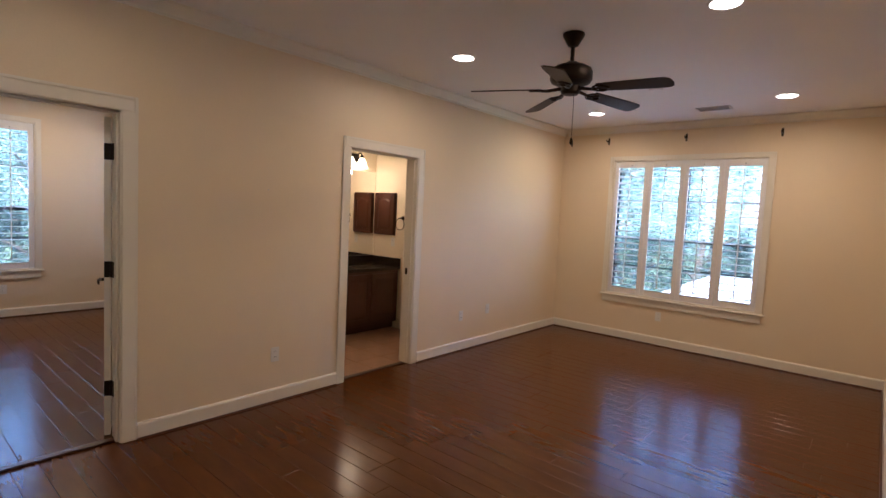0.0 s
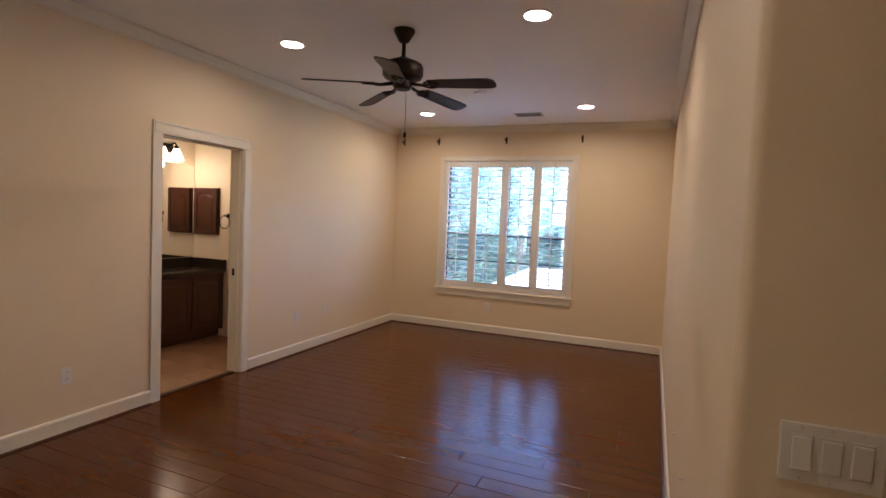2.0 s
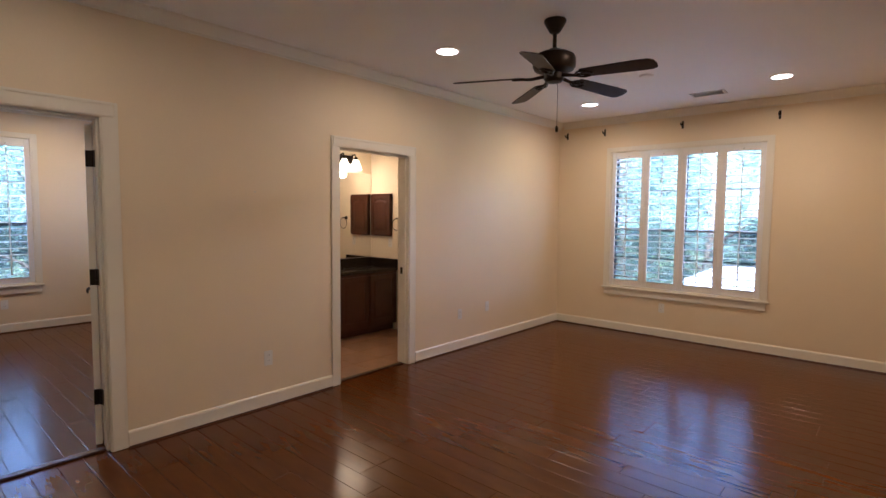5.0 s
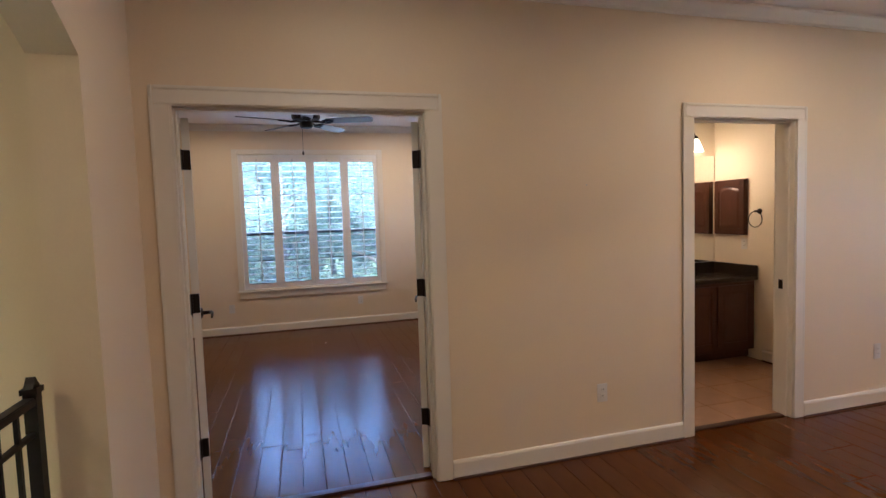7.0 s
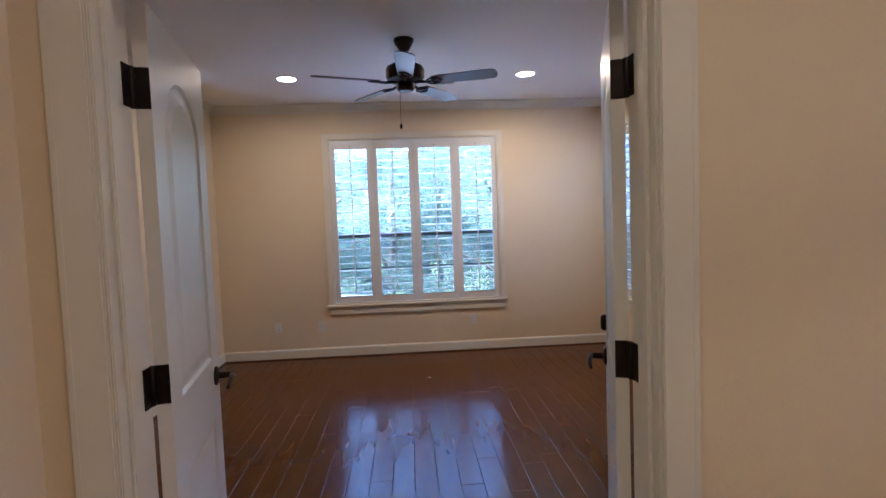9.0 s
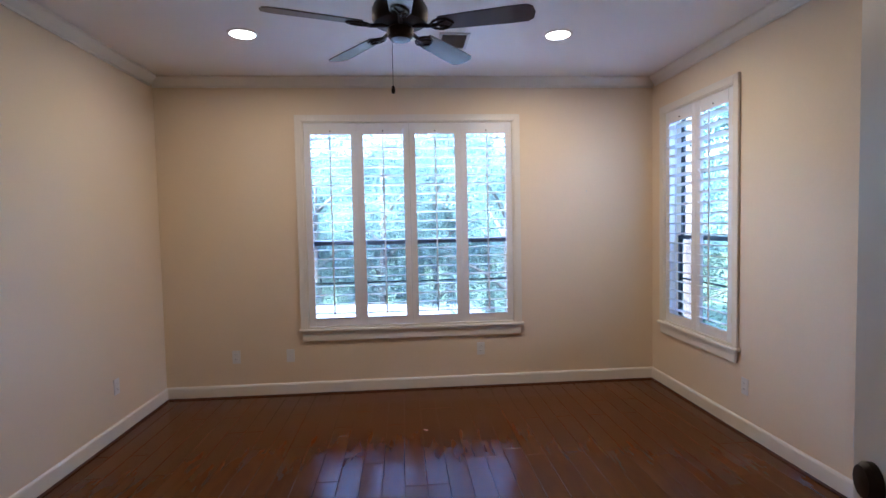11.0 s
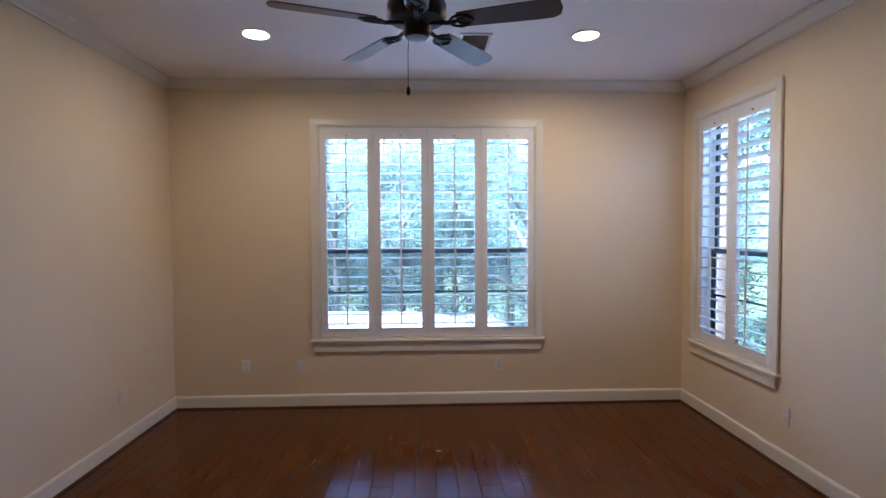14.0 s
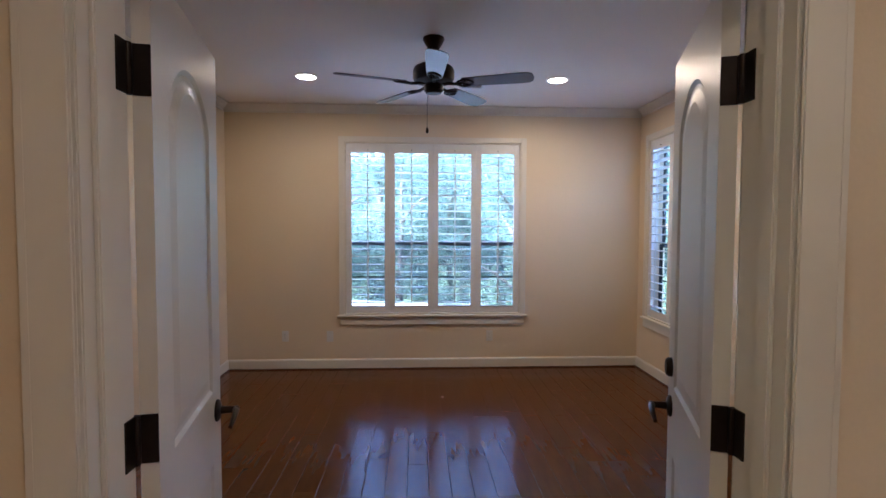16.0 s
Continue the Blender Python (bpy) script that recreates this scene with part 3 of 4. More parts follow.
def fan(name, m, drop, turn, label, low=0.14, wood=None, droop=0.0, chain=(0.0, -0.042, 0.43)):
    """A five-blade ceiling fan hung from the origin."""
    f = thing(name, label, "ceiling fan", at=m)
    bm = bmesh.new()
    lathe(bm, [(0.070, -0.001), (0.072, -0.012), (0.064, -0.030), (0.045, -0.062), (0.032, -0.082), (0.020, -0.088)], 28)
    part("canopy", bm, M_BRONZE, f, "", True)
    bm = bmesh.new()
    lathe(bm, [(0.013, -0.08), (0.013, -drop - 0.01)], 16)
    part("downrod", bm, M_BRONZE, f, "", True)
    bm = bmesh.new()
    z = -drop
    lathe(bm, [(0.030, z + 0.012), (0.048, z), (0.095, z - 0.016), (0.128, z - 0.034), (0.138, z - 0.055), (0.138, z - 0.105), (0.126, z - 0.125), (0.095, z - 0.138), (0.060, z - 0.142)], 36)
    part("motor_housing", bm, M_BRONZE, f, "dark bronze motor housing", True)
    bm = bmesh.new()
    lathe(bm, [(0.058, z - 0.141), (0.066, z - 0.150), (0.064, z - 0.185), (0.050, z - 0.202), (0.018, z - 0.208)], 28)
    part("switch_housing", bm, M_BRONZE, f, "", True)
    zb = z - low
    bl, br = bmesh.new(), bmesh.new()
    outline = [(0.20, -0.052), (0.32, -0.058), (0.55, -0.066), (0.625, -0.064), (0.652, -0.046), (0.662, 0.0), (0.652, 0.046), (0.625, 0.064), (0.55, 0.066), (0.32, 0.058), (0.20, 0.052), (0.188, 0.0)]
    prism(bl, outline, -0.003, 0.003)
    me_b = mesh_of("blade", bevelled(bl, 0.001, 1), wood or M_FANWOOD)
    # cast iron with open scrolls
    tube(br, [(0.06, 0, 0.004), (0.11, 0, -0.004), (0.15, 0, -0.010), (0.19, 0, -0.008)], [0.013, 0.011, 0.010, 0.010], 8)
    for s in (-1, 1):
        tube(br, [(0.15, 0, -0.010), (0.175, s * 0.030, -0.008), (0.205, s * 0.043, -0.007), (0.240, s * 0.036, -0.007), (0.262, s * 0.012, -0.007), (0.268, 0, -0.007)], 0.0065, 8)
        tube(br, [(0.19, 0, -0.008), (0.215, s * 0.018, -0.007), (0.24, s * 0.030, -0.007)], 0.005, 6)
    me_i = mesh_of("blade_iron", br, M_BRONZE, True)
    for k in range(5):
        a = turn + 72 * k
        o = new("blade", me_b)
        o.parent, o.matrix_basis = f, pose(0, 0, zb, 0, 0, a) @ pose(0, 0, 0, -12, droop, 0)
        i = new("blade_iron", me_i)
        i.parent, i.matrix_basis = o, Matrix.Identity(4)
    bm = bmesh.new()
    pz = z - 0.2
    cx, cy, cl = chain
    tube(bm, [(cx * 0.86, cy * 0.86, pz + 0.01), (cx, cy, pz - 0.06), (cx, cy, z - cl)], 0.0016, 6)
    lathe(bm, [(0.003, z - cl + 0.005), (0.008, z - cl - 0.002), (0.010, z - cl - 0.018), (0.008, z - cl - 0.032), (0.002, z - cl - 0.036)], 12, Matrix.Translation((cx, cy, 0)))
    part("pull_chain", bm, M_BRONZE, f, "thin pull chain with a dark knob", True)
    return f


fan("ceiling_fan", pose(-1.83, 3.68, H), 0.195, -72, "dark bronze five-blade ceiling fan with pull chain, at rest", 0.165, M_FANDARK, 3.0, (0.040, -0.018, 0.495))
fan("ceiling_fan", pose(-6.22, 1.03, H), 0.163, 0, "dark bronze ceiling fan with walnut blades, at rest")


def ceiling_vent(m, w, h):
    v = thing("ceiling_vent", "white enamelled louvred air vent in the ceiling", "air vent", at=m)
    bm = bmesh.new()
    for q in ((-w / 2, w / 2, -h / 2, -h / 2 + 0.02), (-w / 2, w / 2, h / 2 - 0.02, h / 2), (-w / 2, -w / 2 + 0.02, -h / 2 + 0.02, h / 2 - 0.02), (w / 2 - 0.02, w / 2, -h / 2 + 0.02, h / 2 - 0.02)):
        box(bm, *q, -0.010, -0.0005)
    part("frame", bm, M_GREYMETAL, v)
    bm = bmesh.new()
    box(bm, -w / 2 + 0.02, w / 2 - 0.02, -h / 2 + 0.02, h / 2 - 0.02, -0.002, -0.0005)
    part("backing", bm, M_SLOT, v)
    bm = bmesh.new()
    box(bm, -w / 2 + 0.02, w / 2 - 0.02, -0.008, 0.008, -0.0008, 0.0008)
    me = mesh_of("slat", bm, M_GREYMETAL)
    n = int((h - 0.05) / 0.016)
    for k in range(n):
        o = new("slat", me)
        o.parent, o.matrix_basis = v, pose(0, -h / 2 + 0.03 + k * (h - 0.06) / max(1, n - 1), -0.0095, 35)
    return v


ceiling_vent(pose(-1.62, 6.44, H), 0.32, 0.17)
ceiling_vent(pose(-7.25, 1.40, H, 0, 0, 90), 0.21, 0.30)
d = thing("smoke_detector", "small white round smoke detector on the ceiling", "smoke detector", at=pose(-1.86, 5.37, H))
bm = bmesh.new()
lathe(bm, [(0.062, -0.0005), (0.062, -0.007), (0.054, -0.015), (0.02, -0.018)], 28)
part("cover", bm, M_CEIL, d, "", True)


# ---- outlets, switches, hooks ----
def wall_plate(name, m, gangs, kind_, label, category):
    """A cover plate: local x across, y out of the wall towards -y."""
    w = 0.070 if gangs == 1 else 0.046 * gangs + 0.026
    o = thing(name, label, category, at=m)
    part("cover_plate", rbox(-w / 2, w / 2, -0.006, -0.0005, -0.057, 0.057, 0.0025), M_PLASTIC, o)
    for g in range(gangs):
        x = (g - (gangs - 1) / 2) * 0.046
        if kind_ == "outlet":
            for z in (-0.02, 0.02):
                s = part("socket", rbox(x - 0.017, x + 0.017, -0.0085, -0.0062, z - 0.014, z + 0.014, 0.001, 1), M_PLASTIC, o)
                bm = bmesh.new()
                for u in (-0.006, 0.006):
                    box(bm, x + u - 0.0012, x + u + 0.0012, -0.0090, -0.0087, z - 0.003, z + 0.007)
                part("slots", bm, M_SLOT, s)
        elif kind_ == "switch":
            part("rocker_frame", rbox(x - 0.0175, x + 0.0175, -0.0075, -0.0061, -0.034, 0.034, 0.0006, 1), M_GREYMETAL, o)
            bm = bmesh.new()
            box(bm, -0.0155, 0.0155, -0.0055, 0.0, -0.031, 0.031)
            part("rocker", bevelled(bm, 0.0015), M_PLASTIC, o, at=pose(x, -0.0068, 0, 4 if g else -4))
            for z in (-0.048, 0.048):
                bm = bmesh.new()
                lathe(bm, [(0.003, 0), (0.003, 0.001)], 10, Matrix.Translation((x, -0.0061, z)) @ Matrix.Rotation(radians(90), 4, "X"))
                part("screw", bm, M_GREYMETAL, o)
        else:
            bm = bmesh.new()
            lathe(bm, [(0.006, 0), (0.006, 0.006), (0.003, 0.008)], 12, Matrix.Translation((x, -0.0061, 0)) @ Matrix.Rotation(radians(90), 4, "X"))
            part("socket", bm, M_GREYMETAL, o)
    return o


OUT = "white plastic wall outlet above the baseboard"
wall_plate("wall_outlet", pose(XW, 2.651, 0.378, 0, 0, 90), 1, "outlet", OUT, "outlet")
wall_plate("wall_outlet", pose(XW, 4.95, 0.395, 0, 0, 90), 1, "outlet", OUT, "outlet")
wall_plate("cable_plate", pose(XW, 5.45, 0.42, 0, 0, 90), 1, "cable", "white cable wall plate above the baseboard", "wall plate")
wall_plate("wall_outlet", pose(-2.22, YN, 0.365), 1, "outlet", OUT, "outlet")
wall_plate("wall_outlet", pose(OX, -0.458, 0.355, 0, 0, 90), 1, "outlet", OUT, "outlet")
wall_plate("cable_plate", pose(OX, 0.006, 0.35, 0, 0, 90), 1, "cable", "white cable wall plate above the baseboard", "wall plate")
wall_plate("wall_outlet", pose(OX, 1.695, 0.347, 0, 0, 90), 1, "outlet", OUT, "outlet")
wall_plate("wall_outlet", pose(-6.87, ON, 0.336), 1, "outlet", OUT, "outlet")
wall_plate("wall_outlet", pose(-7.40, OS, 0.365, 0, 0, 180), 1, "outlet", OUT, "outlet")
wall_plate("wall_outlet", pose(-6.0, ON, 0.34), 1, "outlet", OUT, "outlet")
wall_plate("light_switch", pose(0.128, YR, 1.09), 3, "switch", "white three-gang rocker light switch plate", "light switch")


def curtain_bracket(x):
    o = thing("curtain_bracket", "small dark bronze curtain rod bracket on the wall", "bracket", "curtain brackets", at=pose(x, YN, 2.575))
    part("plate", rbox(-0.011, 0.011, -0.006, -0.0005, -0.045, 0.045, 0.002), M_BRONZE, o)
    bm = bmesh.new()
    tube(bm, [(0, -0.005, -0.015), (0, -0.05, -0.015), (0, -0.075, -0.008), (0, -0.085, 0.012)], 0.006, 8)
    tube(bm, [(0, -0.045, -0.015), (0, -0.045, 0.010)], 0.005, 8)
    part("arm", bm, M_BRONZE, o, "", True)


for x in (-3.55, -3.015, -2.055, -1.085):
    curtain_bracket(x)
for m in (pose(XW, 2.56, 1.645, 0, 0, 90), pose(OX, 2.684, 1.75, 0, 0, 90)):
    o = thing("wall_nail", "small grey picture nail in the wall", "nail", at=m)
    bm = bmesh.new()
    lathe(bm, [(0.002, 0.0005), (0.002, 0.006), (0.005, 0.007), (0.005, 0.009)], 10, Matrix.Rotation(radians(90), 4, "X"))
    part("nail", bm, M_GREYMETAL, o)


for y, z in ((3.265, 0.50), (2.71, 0.535)):
    o = thing("cable_stub", "short white cable stub on the wall", "cable stub", at=pose(XE, y, z, 0, 0, -90))
    bm = bmesh.new()
    lathe(bm, [(0.009, 0.0005), (0.009, 0.004), (0.005, 0.005), (0.005, 0.014), (0.003, 0.017)], 12, Matrix.Rotation(radians(90), 4, "X"))
    part("stub", bm, M_PLASTIC, o, "", True)


# ---- stair railing in the arch ----
rl = thing("stair_railing", "black wrought-iron railing across the arched stair opening", "railing")
RY = -0.005
for x in (AX0 + 0.045, AX1 - 0.045):
    bm = bmesh.new()
    box(bm, x - 0.02, x + 0.02, RY - 0.02, RY + 0.02, -0.15, 0.945)
    box(bm, x - 0.026, x + 0.026, RY - 0.026, RY + 0.026, 0.925, 0.945)
    prism(bm, [(x - 0.026, 0.945), (x + 0.026, 0.945), (x + 0.012, 0.962), (x, 0.982), (x - 0.012, 0.962)], RY - 0.015, RY + 0.015, "y")
    part("newel_post", bm, M_IRON, rl)
part("top_rail", rbox(AX0 + 0.066, AX1 - 0.066, RY - 0.02, RY + 0.02, 0.885, 0.915, 0.004), M_IRON, rl)
part("mid_rail", rbox(AX0 + 0.066, AX1 - 0.066, RY - 0.010, RY + 0.010, 0.775, 0.793, 0.002), M_IRON, rl)
part("bottom_rail", rbox(AX0 + 0.066, AX1 - 0.066, RY - 0.010, RY + 0.010, 0.08, 0.098, 0.002), M_IRON, rl)
bm = bmesh.new()
box(bm, -0.007, 0.007, -0.007, 0.007, 0.098, 0.885)
me = mesh_of("baluster", bm, M_IRON)
for k in range(1, 18):
    o = new("baluster", me)
    o.parent, o.matrix_basis = rl, pose(AX0 + 0.045 + k * (AX1 - AX0 - 0.09) / 18, RY, 0)
bm = bmesh.new()
box(bm, XW, 1.3, -0.12, YS - 0.16, -0.3, -0.001)
structure("stair_landing_edge", bm, M_TRIM, "painted edge of the landing under the railing", "landing edge")

# ---- bathroom ----
van = thing("vanity_cabinet", "dark cherry bathroom vanity cabinet with recessed toe kick", "vanity")
VF = -4.855
part("body", rbox(BX + 0.002, VF - 0.02, BS + 0.005, BN - 0.004, 0.10, 0.775, 0.002, 1), M_CHERRY, van)
part("toe_kick", rbox(BX + 0.002, VF - 0.085, BS + 0.005, BN - 0.004, 0.012, 0.0995, 0.002, 1), M_CHERRY, van)


def raised_panel(name, parent, w, h, at, arch=0.0, th=0.020, mat_=None):
    """A raised-panel door front: x across, -y out, origin at its lower left."""
    dd = part(name, rbox(0, w, -th * 0.6, 0, 0, h, 0.003), mat_ or M_CHERRY, parent, at=at)
    fr = 0.055
    for nm, q in (("stile", (0, fr, 0, h)), ("stile", (w - fr, w, 0, h)), ("rail", (fr, w - fr, 0, fr))):
        part(nm, rbox(q[0], q[1], -th, -th * 0.6 - 0.0002, q[2], q[3], 0.003), mat_ or M_CHERRY, dd)
    hw = w / 2 - fr
    bm = bmesh.new()
    us = [-hw + 2 * hw * k / 12 for k in range(13)]
    f = lambda u: h - fr - arch * (u / hw) ** 2
    prism(bm, [(w / 2 + u, f(u)) for u in us] + [(w - fr, h), (fr, h)], -th, -th * 0.6 - 0.0002, "y")
    part("rail", bm, mat_ or M_CHERRY, dd)
    bm = bmesh.new()
    loops = []
    for ins, dp in ((0.008, th * 0.62), (0.032, th * 0.95)):
        k2 = (hw - ins) / hw
        pts = [(w / 2 - hw + ins, fr + ins), (w / 2 + hw - ins, fr + ins)] + [(w / 2 + u * k2, f(u) - ins) for u in us[::-1]]
        loops.append([bm.verts.new((x, -dp, z)) for x, z in pts])
    for i in range(len(loops[0])):
        j = (i + 1) % len(loops[0])
        bm.faces.new((loops[0][i], loops[0][j], loops[1][j], loops[1][i]))
    bm.faces.new(loops[1])
    bmesh.ops.recalc_face_normals(bm, faces=bm.faces[:])
    part("field", bm, mat_ or M_CHERRY, dd)
    return dd


for k in range(4):
    w = (BN - BS - 0.05) / 4
    raised_panel("cabinet_door", van, w - 0.012, 0.60, pose(VF - 0.0195, BS + 0.03 + k * w, 0.14, 0, 0, 90))
structure_top = thing("vanity_countertop", "dark polished granite vanity countertop with backsplash", "countertop")
part("slab", rbox(BX + 0.002, VF + 0.025, BS + 0.003, BN - 0.003, 0.776, 0.812, 0.006, 3), M_GRANITE, structure_top)
part("backsplash", rbox(BX + 0.002, BX + 0.022, BS + 0.003, BN - 0.024, 0.8125, 0.915, 0.003), M_GRANITE, structure_top)
part("backsplash", rbox(BX + 0.002, VF + 0.02, BN - 0.023, BN - 0.003, 0.8125, 0.915, 0.003), M_GRANITE, structure_top)
sk = thing("wash_basin", "white oval ceramic basin set in the granite top", "basin", at=pose(-5.14, 4.05, 0.8125))
bm = bmesh.new()
lathe(bm, [(0.15, 0.0), (0.215, 0.0), (0.222, 0.006), (0.212, 0.013), (0.196, 0.010), (0.17, 0.004)], 36, Matrix.Diagonal((0.85, 1.1, 1, 1)))
part("bowl", bm, M_CERAMIC, sk, "", True)
mr = thing("wall_mirror", "large frameless mirror over the vanity", "mirror")
part("glass", rbox(BX + 0.001, BX + 0.007, BS + 0.01, BN - 0.012, 0.920, 2.02, 0.001, 1), M_MIRROR, mr)
mc = thing("medicine_cabinet", "cherry wood medicine cabinet with arched panel door on the wall", "cabinet")
part("body", rbox(-5.345, -4.955, BN - 0.022, BN - 0.001, 1.205, 1.755, 0.003), M_CHERRY, mc)
raised_panel("cabinet_door", mc, 0.37, 0.53, pose(-5.335, BN - 0.0225, 1.215), 0.035)
tr = thing("towel_ring", "bronze towel ring holder on the bathroom wall", "towel ring", at=pose(-4.825, BN, 1.435))
bm = bmesh.new()
lathe(bm, [(0.026, 0.0005), (0.026, 0.006), (0.012, 0.014), (0.009, 0.05), (0.011, 0.06), (0.004, 0.064)], 18, Matrix.Rotation(radians(90), 4, "X"))
part("post", bm, M_BRONZE, tr, "", True)
bm = bmesh.new()
tube(bm, [(0.075 * math.sin(a), -0.055, -0.075 + 0.075 * math.cos(a)) for a in [2 * math.pi * k / 28 for k in range(29)]], 0.004, 8)
part("ring", bm, M_BRONZE, tr, "", True)
wall_plate("wall_outlet", pose(-4.995, BN, 1.12), 1, "outlet", "white plastic wall outlet over the vanity", "outlet")
vl = thing("vanity_light", "bronze vanity light with lit frosted glass shades", "wall lamp", at=pose(BX, 4.58, 2.18))
part("back_plate", rbox(0.001, 0.02, -0.24, 0.24, -0.05, 0.05, 0.006), M_BRONZE, vl)
for y in (-0.18, 0.0, 0.18):
    bm = bmesh.new()
    tube(bm, [(0.02, y, 0), (0.07, y, 0.045), (0.12, y, 0.055), (0.14, y, 0.02)], 0.008, 8)
    lathe(bm, [(0.012, 0.025), (0.026, 0.012), (0.028, -0.010)], 18, Matrix.Translation((0.14, y, 0)))
    part("arm", bm, M_BRONZE, vl, "", True)
    bm = bmesh.new()
    lathe(bm, [(0.030, -0.012), (0.040, -0.035), (0.056, -0.075), (0.072, -0.125), (0.078, -0.135), (0.070, -0.133)], 26, Matrix.Translation((0.14, y, 0)))
    part("glass_shade", bm, M_SHADE, vl, "lit frosted bell glass shade", True)
    lamp("vanity_bulb", "POINT", pose(BX + 0.14, 4.58 + y, 2.0), 0.19, (1.0, 0.64, 0.32), 0.05)

# ---- outdoors ----
bm = bmesh.new()
box(bm, -400, 400, -400, 400, -3.3, -3.15)
structure("ground", bm, M_GRASS, "grassy ground around the house, one storey below", "ground")


rb = random.Random(11)
# added backdrops that glow faintly behind the trees in place of bright haze
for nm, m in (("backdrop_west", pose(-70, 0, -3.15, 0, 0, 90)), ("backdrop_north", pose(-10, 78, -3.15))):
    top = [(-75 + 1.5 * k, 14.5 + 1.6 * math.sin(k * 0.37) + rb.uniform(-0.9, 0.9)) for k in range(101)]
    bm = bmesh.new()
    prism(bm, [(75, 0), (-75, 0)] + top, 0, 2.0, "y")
    tagged(part(nm, bm, M_WOODSGLOW, at=m), "distant line of green woods, haze added as a pale glow", "woods", kind="structure")


def house(name, label, x0, x1, y0, y1, eave, ridge, m_wall, m_roof, along):
    h = thing(name, label, "house")
    bm = bmesh.new()
    box(bm, x0, x1, y0, y1, -3.15, eave)
    part("wall", bm, m_wall, h)
    bm = bmesh.new()
    o = 0.4
    if along == "hip":
        cx, cy = (x0 + x1) / 2, (y0 + y1) / 2
        base = [bm.verts.new(p) for p in ((x0 - o, y0 - o, eave), (x1 + o, y0 - o, eave), (x1 + o, y1 + o, eave), (x0 - o, y1 + o, eave))]
        low = [bm.verts.new((v.co.x, v.co.y, eave - 0.12)) for v in base]
        a, b = bm.verts.new((cx - 0.4, cy, ridge)), bm.verts.new((cx + 0.4, cy, ridge))
        bm.faces.new((base[0], base[1], b, a)), bm.faces.new((base[2], base[3], a, b))
        bm.faces.new((base[1], base[2], b)), bm.faces.new((base[3], base[0], a))
        for i in range(4):
            bm.faces.new((low[i], low[(i + 1) % 4], base[(i + 1) % 4], base[i]))
        bm.faces.new(low[::-1])
    elif along == "x":
        cy = (y0 + y1) / 2
        prism(bm, [(y0 - o, eave - 0.1), (y1 + o, eave - 0.1), (y1 + o, eave + 0.05), (cy, ridge), (y0 - o, eave + 0.05)], x0 - o, x1 + o, "x")
    else:
        cx = (x0 + x1) / 2
        prism(bm, [(x0 - o, eave - 0.1), (x1 + o, eave - 0.1), (x1 + o, eave + 0.05), (cx, ridge), (x0 - o, eave + 0.05)], y0 - o, y1 + o, "y")
    part("roof", bm, m_roof, h)
    return h


h1 = house("neighbour_garage", "low outbuilding with a pale sunlit hip roof", -4.9, -0.9, 12.0, 17.0, -0.75, 0.30, M_SIDING, M_ROOFPALE, "hip")
h2 = house("neighbour_house", "two-storey pale house with a dark gable roof beyond the garden", -3.4, 6.0, 20.0, 28.0, 1.6, 4.6, M_SIDING, M_ROOFDARK, "x")
for x in (-2.4, -0.4):
    w = part("window", rbox(x, x + 0.9, 19.95, 20.04, -0.3, 1.2, 0.02, 1), M_TRIM, h2)
    part("pane", rbox(x + 0.08, x + 0.82, 19.93, 19.949, -0.22, 1.12, 0.004, 1), M_FRAME, w)
h3 = house("neighbour_garage", "low outbuilding with a pale flat-looking roof by the trees", -17.2, -12.4, -4.8, 2.6, -0.75, -0.28, M_BRICK, M_ROOFPALE, "hip")


def leaf_mesh(name, rng, n, radius, height, size):
    """A crown of many small leaves gathered in clumps, with gaps between."""
    clumps = []
    for k in range(46):
        a, u = rng.uniform(0, 2 * math.pi), rng.uniform(0, 1)
        rr = radius * math.sqrt(rng.uniform(0.05, 1)) * math.sin(math.pi * (0.12 + 0.8 * u)) ** 0.7
        clumps.append((rr * math.cos(a), rr * math.sin(a), height * u, rng.uniform(0.35, 0.8)))
    V, F = [], []
    for k in range(n):
        cx, cy, cz, cr = clumps[rng.randrange(len(clumps))]
        d = Vector((rng.gauss(0, 1), rng.gauss(0, 1), rng.gauss(0, 1))).normalized() * cr * rng.uniform(0.4, 1.1)
        c = Vector((cx, cy, cz)) + d
        u = Vector((rng.gauss(0, 1), rng.gauss(0, 1), rng.gauss(0, 0.7))).normalized() * size * rng.uniform(0.6, 1.3)
        w = u.orthogonal().normalized() * u.length * 0.45
        i = len(V)
        V += [c - u, c + w, c + u, c - w]
        F.append((i, i + 1, i + 2, i + 3))
    me = bpy.data.meshes.new(name)
    me.from_pydata([tuple(v) for v in V], [], F)
    me.materials.append(M_LEAF)
    return me


rng = random.Random(7)
CROWNS = [leaf_mesh("crown", rng, 18000, 2.3, 5.4, 0.044), leaf_mesh("crown", rng, 18000, 2.0, 6.0, 0.042)]


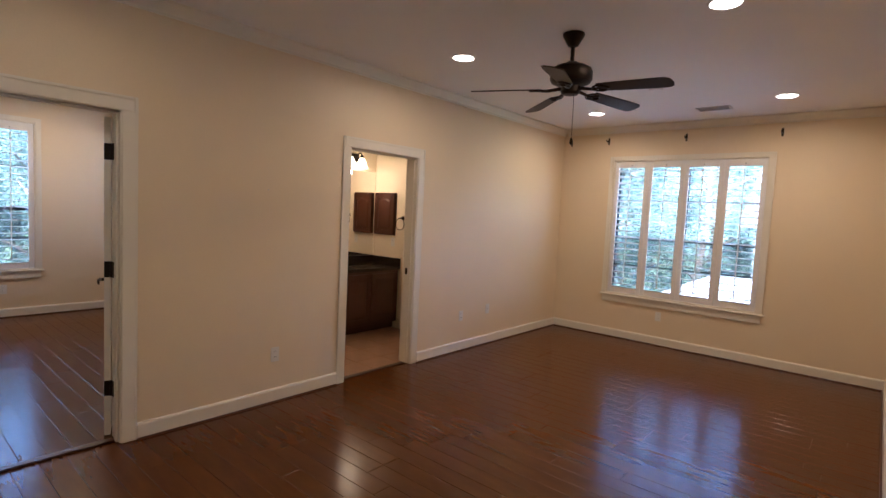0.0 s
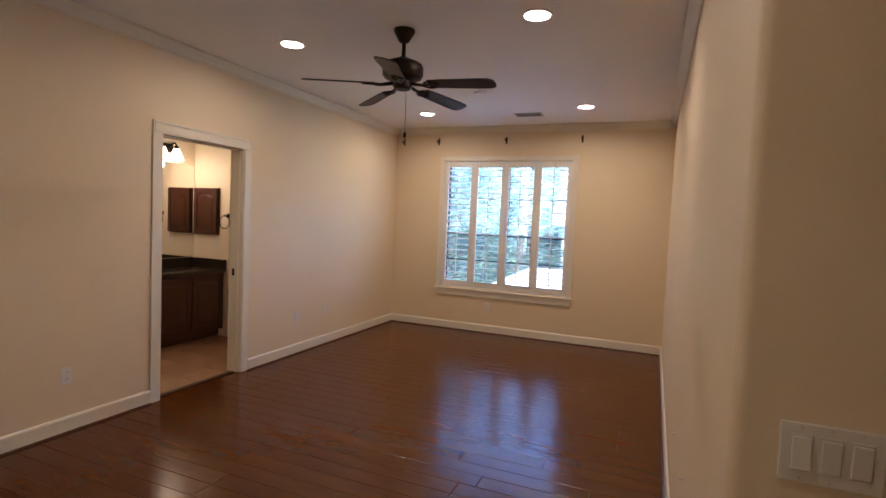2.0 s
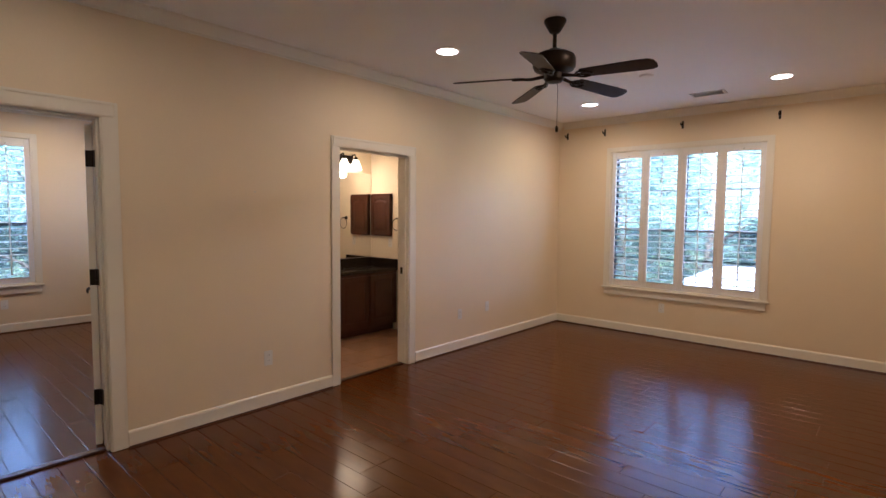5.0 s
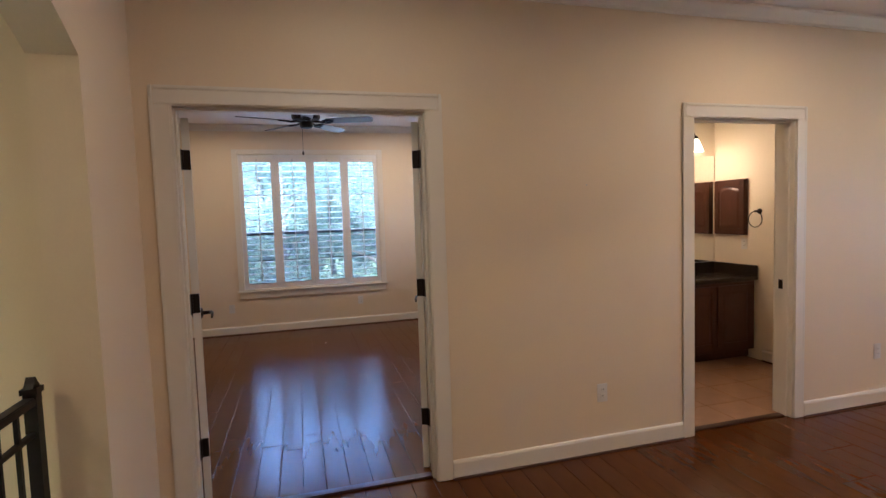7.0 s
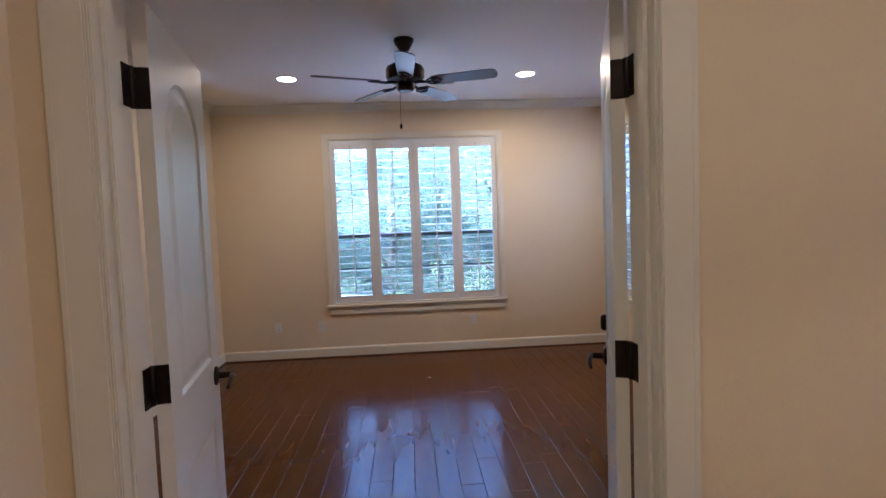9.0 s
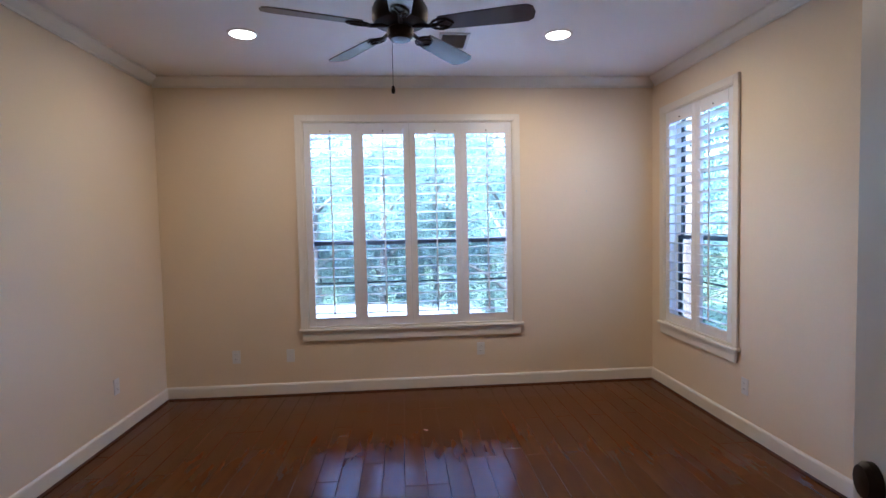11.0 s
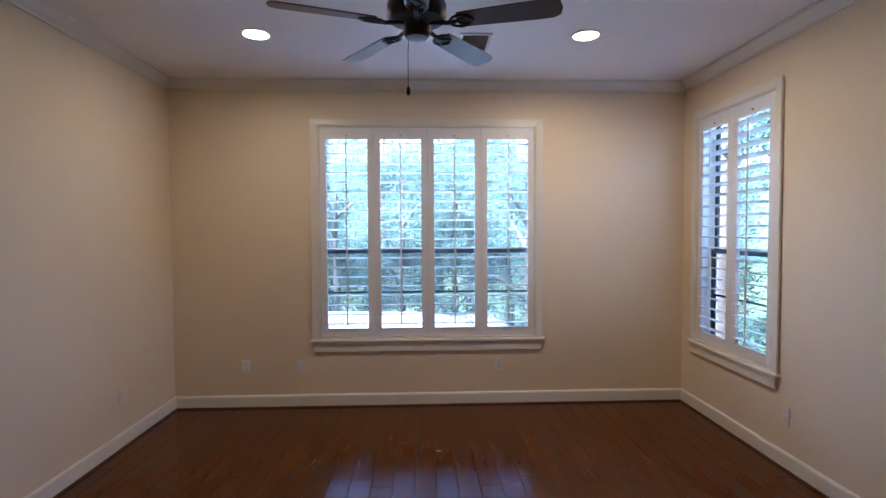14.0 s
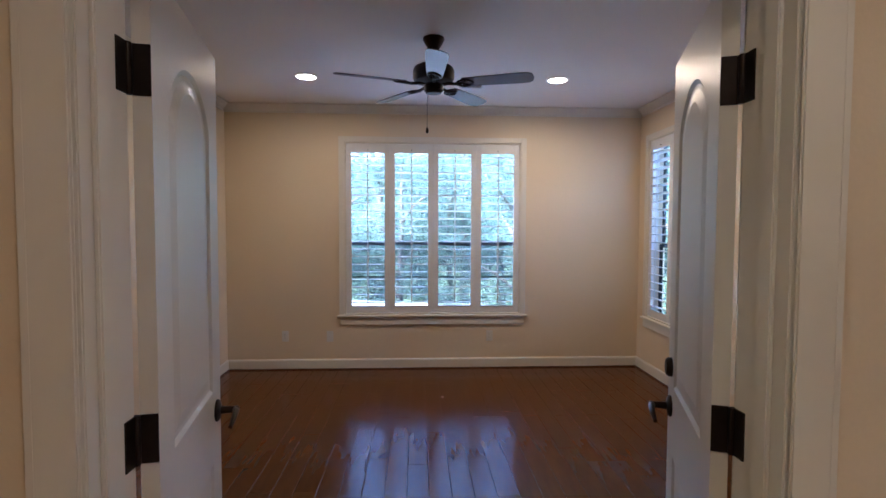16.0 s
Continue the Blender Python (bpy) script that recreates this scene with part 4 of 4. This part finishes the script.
def tree(k, m):
    t = thing("tree", "leafy green garden tree beyond the windows", "tree", "garden trees", at=m)
    bm = bmesh.new()
    tube(bm, [(0, 0, 0), (0.05, 0.03, 1.2), (-0.04, 0.05, 2.6), (0.06, -0.02, 4.5), (0.02, 0.04, 6.5)], [0.17, 0.14, 0.11, 0.07, 0.03], 10)
    for j in range(7):
        a, z = j * 2.4, 1.7 + j * 0.6
        tube(bm, [(0, 0, z), (0.6 * math.cos(a), 0.6 * math.sin(a), z + 0.5), (1.4 * math.cos(a), 1.4 * math.sin(a), z + 0.9)], [0.06, 0.04, 0.015], 6)
    part("trunk", bm, M_BARK, t, "", True)
    o = new("crown", CROWNS[k])
    o.parent, o.matrix_basis = t, pose(0, 0, 1.2)
    return t


t0, t1 = tree(0, pose(-16.2, 3.6, -3.15)), tree(1, pose(-18.5, 0.4, -3.15, 0, 0, 70))
for k, (x, y, a, s) in enumerate(((-19.0, 5.5, 40, 1.0), (-20.5, -3.0, 120, 1.1), (-18.8, -6.2, 200, 1.0), (-21.5, 2.6, 10, 1.2), (-23, 8, 60, 1.2), (-22.5, -9.5, 90, 1.2), (-15.4, 7.5, 250, 0.95), (-11.4, 9.6, 30, 1.0), (-8.2, 9.2, 150, 0.95), (-6.6, 13.4, 330, 1.05), (-10.2, 14.0, 80, 1.1), (-4.8, 19.5, 45, 1.15), (-8.0, 18.5, 100, 1.2), (-1.5, 30.0, 20, 1.4), (-6.0, 26.0, 180, 1.4), (-12.5, 20, 10, 1.3), (4.5, 31, 10, 1.5), (-26, 13, 10, 1.3), (-24.5, -0.6, 15, 1.35), (-25.0, 4.6, 75, 1.3), (-24.0, -5.8, 140, 1.35), (-26.5, 1.8, 215, 1.5), (-27.0, -3.2, 300, 1.5), (-19.6, 2.0, 260, 0.95), (-19.2, -1.6, 20, 0.95), (-26.0, 8.5, 130, 1.4), (-14.0, 11.5, 190, 1.1), (-16.5, 16.0, 65, 1.3), (-9.5, 23.0, 15, 1.4), (-3.2, 23.6, 80, 1.3), (-6.4, 16.0, 200, 1.1), (-11.5, 27.0, 250, 1.5))):
    copy_thing((t0, t1)[k % 2], pose(x, y, -3.15, 0, 0, a) @ Matrix.Scale(s, 4))

tt = thing("tree", "tall dark tree trunk close to the side of the house", "tree", at=pose(-10.5, 5.0, -3.15))
bm = bmesh.new()
tube(bm, [(0, 0, 0), (0.03, 0.02, 3), (-0.03, 0.03, 6), (0.02, -0.03, 9.5)], [0.20, 0.16, 0.14, 0.09], 12)
for j in range(5):
    a, z = j * 2.1, 5.6 + j * 0.7
    tube(bm, [(0, 0, z), (0.5 * math.cos(a), 0.5 * math.sin(a), z + 0.4), (1.3 * math.cos(a), 1.3 * math.sin(a), z + 0.7)], [0.06, 0.04, 0.015], 6)
part("trunk", bm, M_BARK, tt, "", True)
o = new("crown", CROWNS[0])
o.parent, o.matrix_basis = tt, pose(0, 0, 5.6) @ Matrix.Scale(0.8, 4)

sc = thing("paper_scrap", "tiny white paper scrap on the office floor", "scrap", at=pose(-7.23, 1.148, 0.001, 0, 0, 70))
bm = bmesh.new()
prism(bm, [(-0.016, -0.004), (0.0, -0.006), (0.017, -0.001), (0.014, 0.005), (-0.004, 0.003), (-0.015, 0.004)], 0, 0.002)
part("paper", bm, M_PLASTIC, sc)

# ---- floors ----
PLW = 0.128
_planks = {}


def plank_mesh(L):
    key = round(L, 2)
    if key not in _planks:
        b = bmesh.new()
        c, h = 0.0030, 0.0014
        lo = [b.verts.new(p) for p in ((0.0004, 0.0004, -0.006), (key - 0.0004, 0.0004, -0.006), (key - 0.0004, PLW - 0.0004, -0.006), (0.0004, PLW - 0.0004, -0.006))]
        md = [b.verts.new((v.co.x, v.co.y, -h)) for v in lo]
        tp = [b.verts.new(p) for p in ((c, c, 0), (key - c, c, 0), (key - c, PLW - c, 0), (c, PLW - c, 0))]
        for p, q in ((lo, md), (md, tp)):
            for i in range(4):
                b.faces.new((p[i], p[(i + 1) % 4], q[(i + 1) % 4], q[i]))
        b.faces.new(tp)
        _planks[key] = mesh_of("plank", b, M_PLANK)
    return _planks[key]


def plank_floor(name, x0, x1, y0, y1, seed, label):
    bm = bmesh.new()
    box(bm, x0, x1, y0, y1, -0.12, -0.005)
    fl = structure(name, bm, M_SUB, label, "floor")
    rg = random.Random(seed)
    y, made = y0, 0
    while y < y1 - 0.02:
        x = x0
        L = rg.choice((0.5, 0.8, 1.1, 1.4))
        while x < x1 - 0.02:
            if x + L > x1 - 0.25:
                L = x1 - x
            o = new("plank", plank_mesh(L))
            o.parent = fl
            o.matrix_basis = pose(x, y, rg.uniform(-0.0004, 0.0003), rg.uniform(-0.05, 0.05), rg.uniform(-0.02, 0.02), 0)
            x += L
            L = rg.choice((0.8, 1.0, 1.2, 1.4, 1.6))
        y += PLW
    return fl


plank_floor("floor", XW - T / 2, 1.3, YS - 0.16, YN, 3, "glossy dark reddish-brown hardwood plank floor in the bedroom")
plank_floor("floor_office", OX, XW - T / 2, OS, ON, 5, "glossy dark reddish-brown hardwood plank floor in the office")
bm = bmesh.new()
box(bm, BX - 0.1, XW - T / 2, BS - 0.05, BN + 0.1, -0.12, -0.004)
fb = structure("floor_bath", bm, M_GROUT, "beige stone tile floor in the bathroom", "floor")
bm = bmesh.new()
box(bm, 0.002, 0.328, 0.002, 0.328, -0.005, 0.0)
me = mesh_of("tile", bevelled(bm, 0.002, 1), M_TILE)
for i in range(5):
    for j in range(6):
        o = new("tile", me)
        o.parent, o.matrix_basis = fb, pose(BX + i * 0.33, BS - 0.05 + j * 0.33 - 0.15, 0)
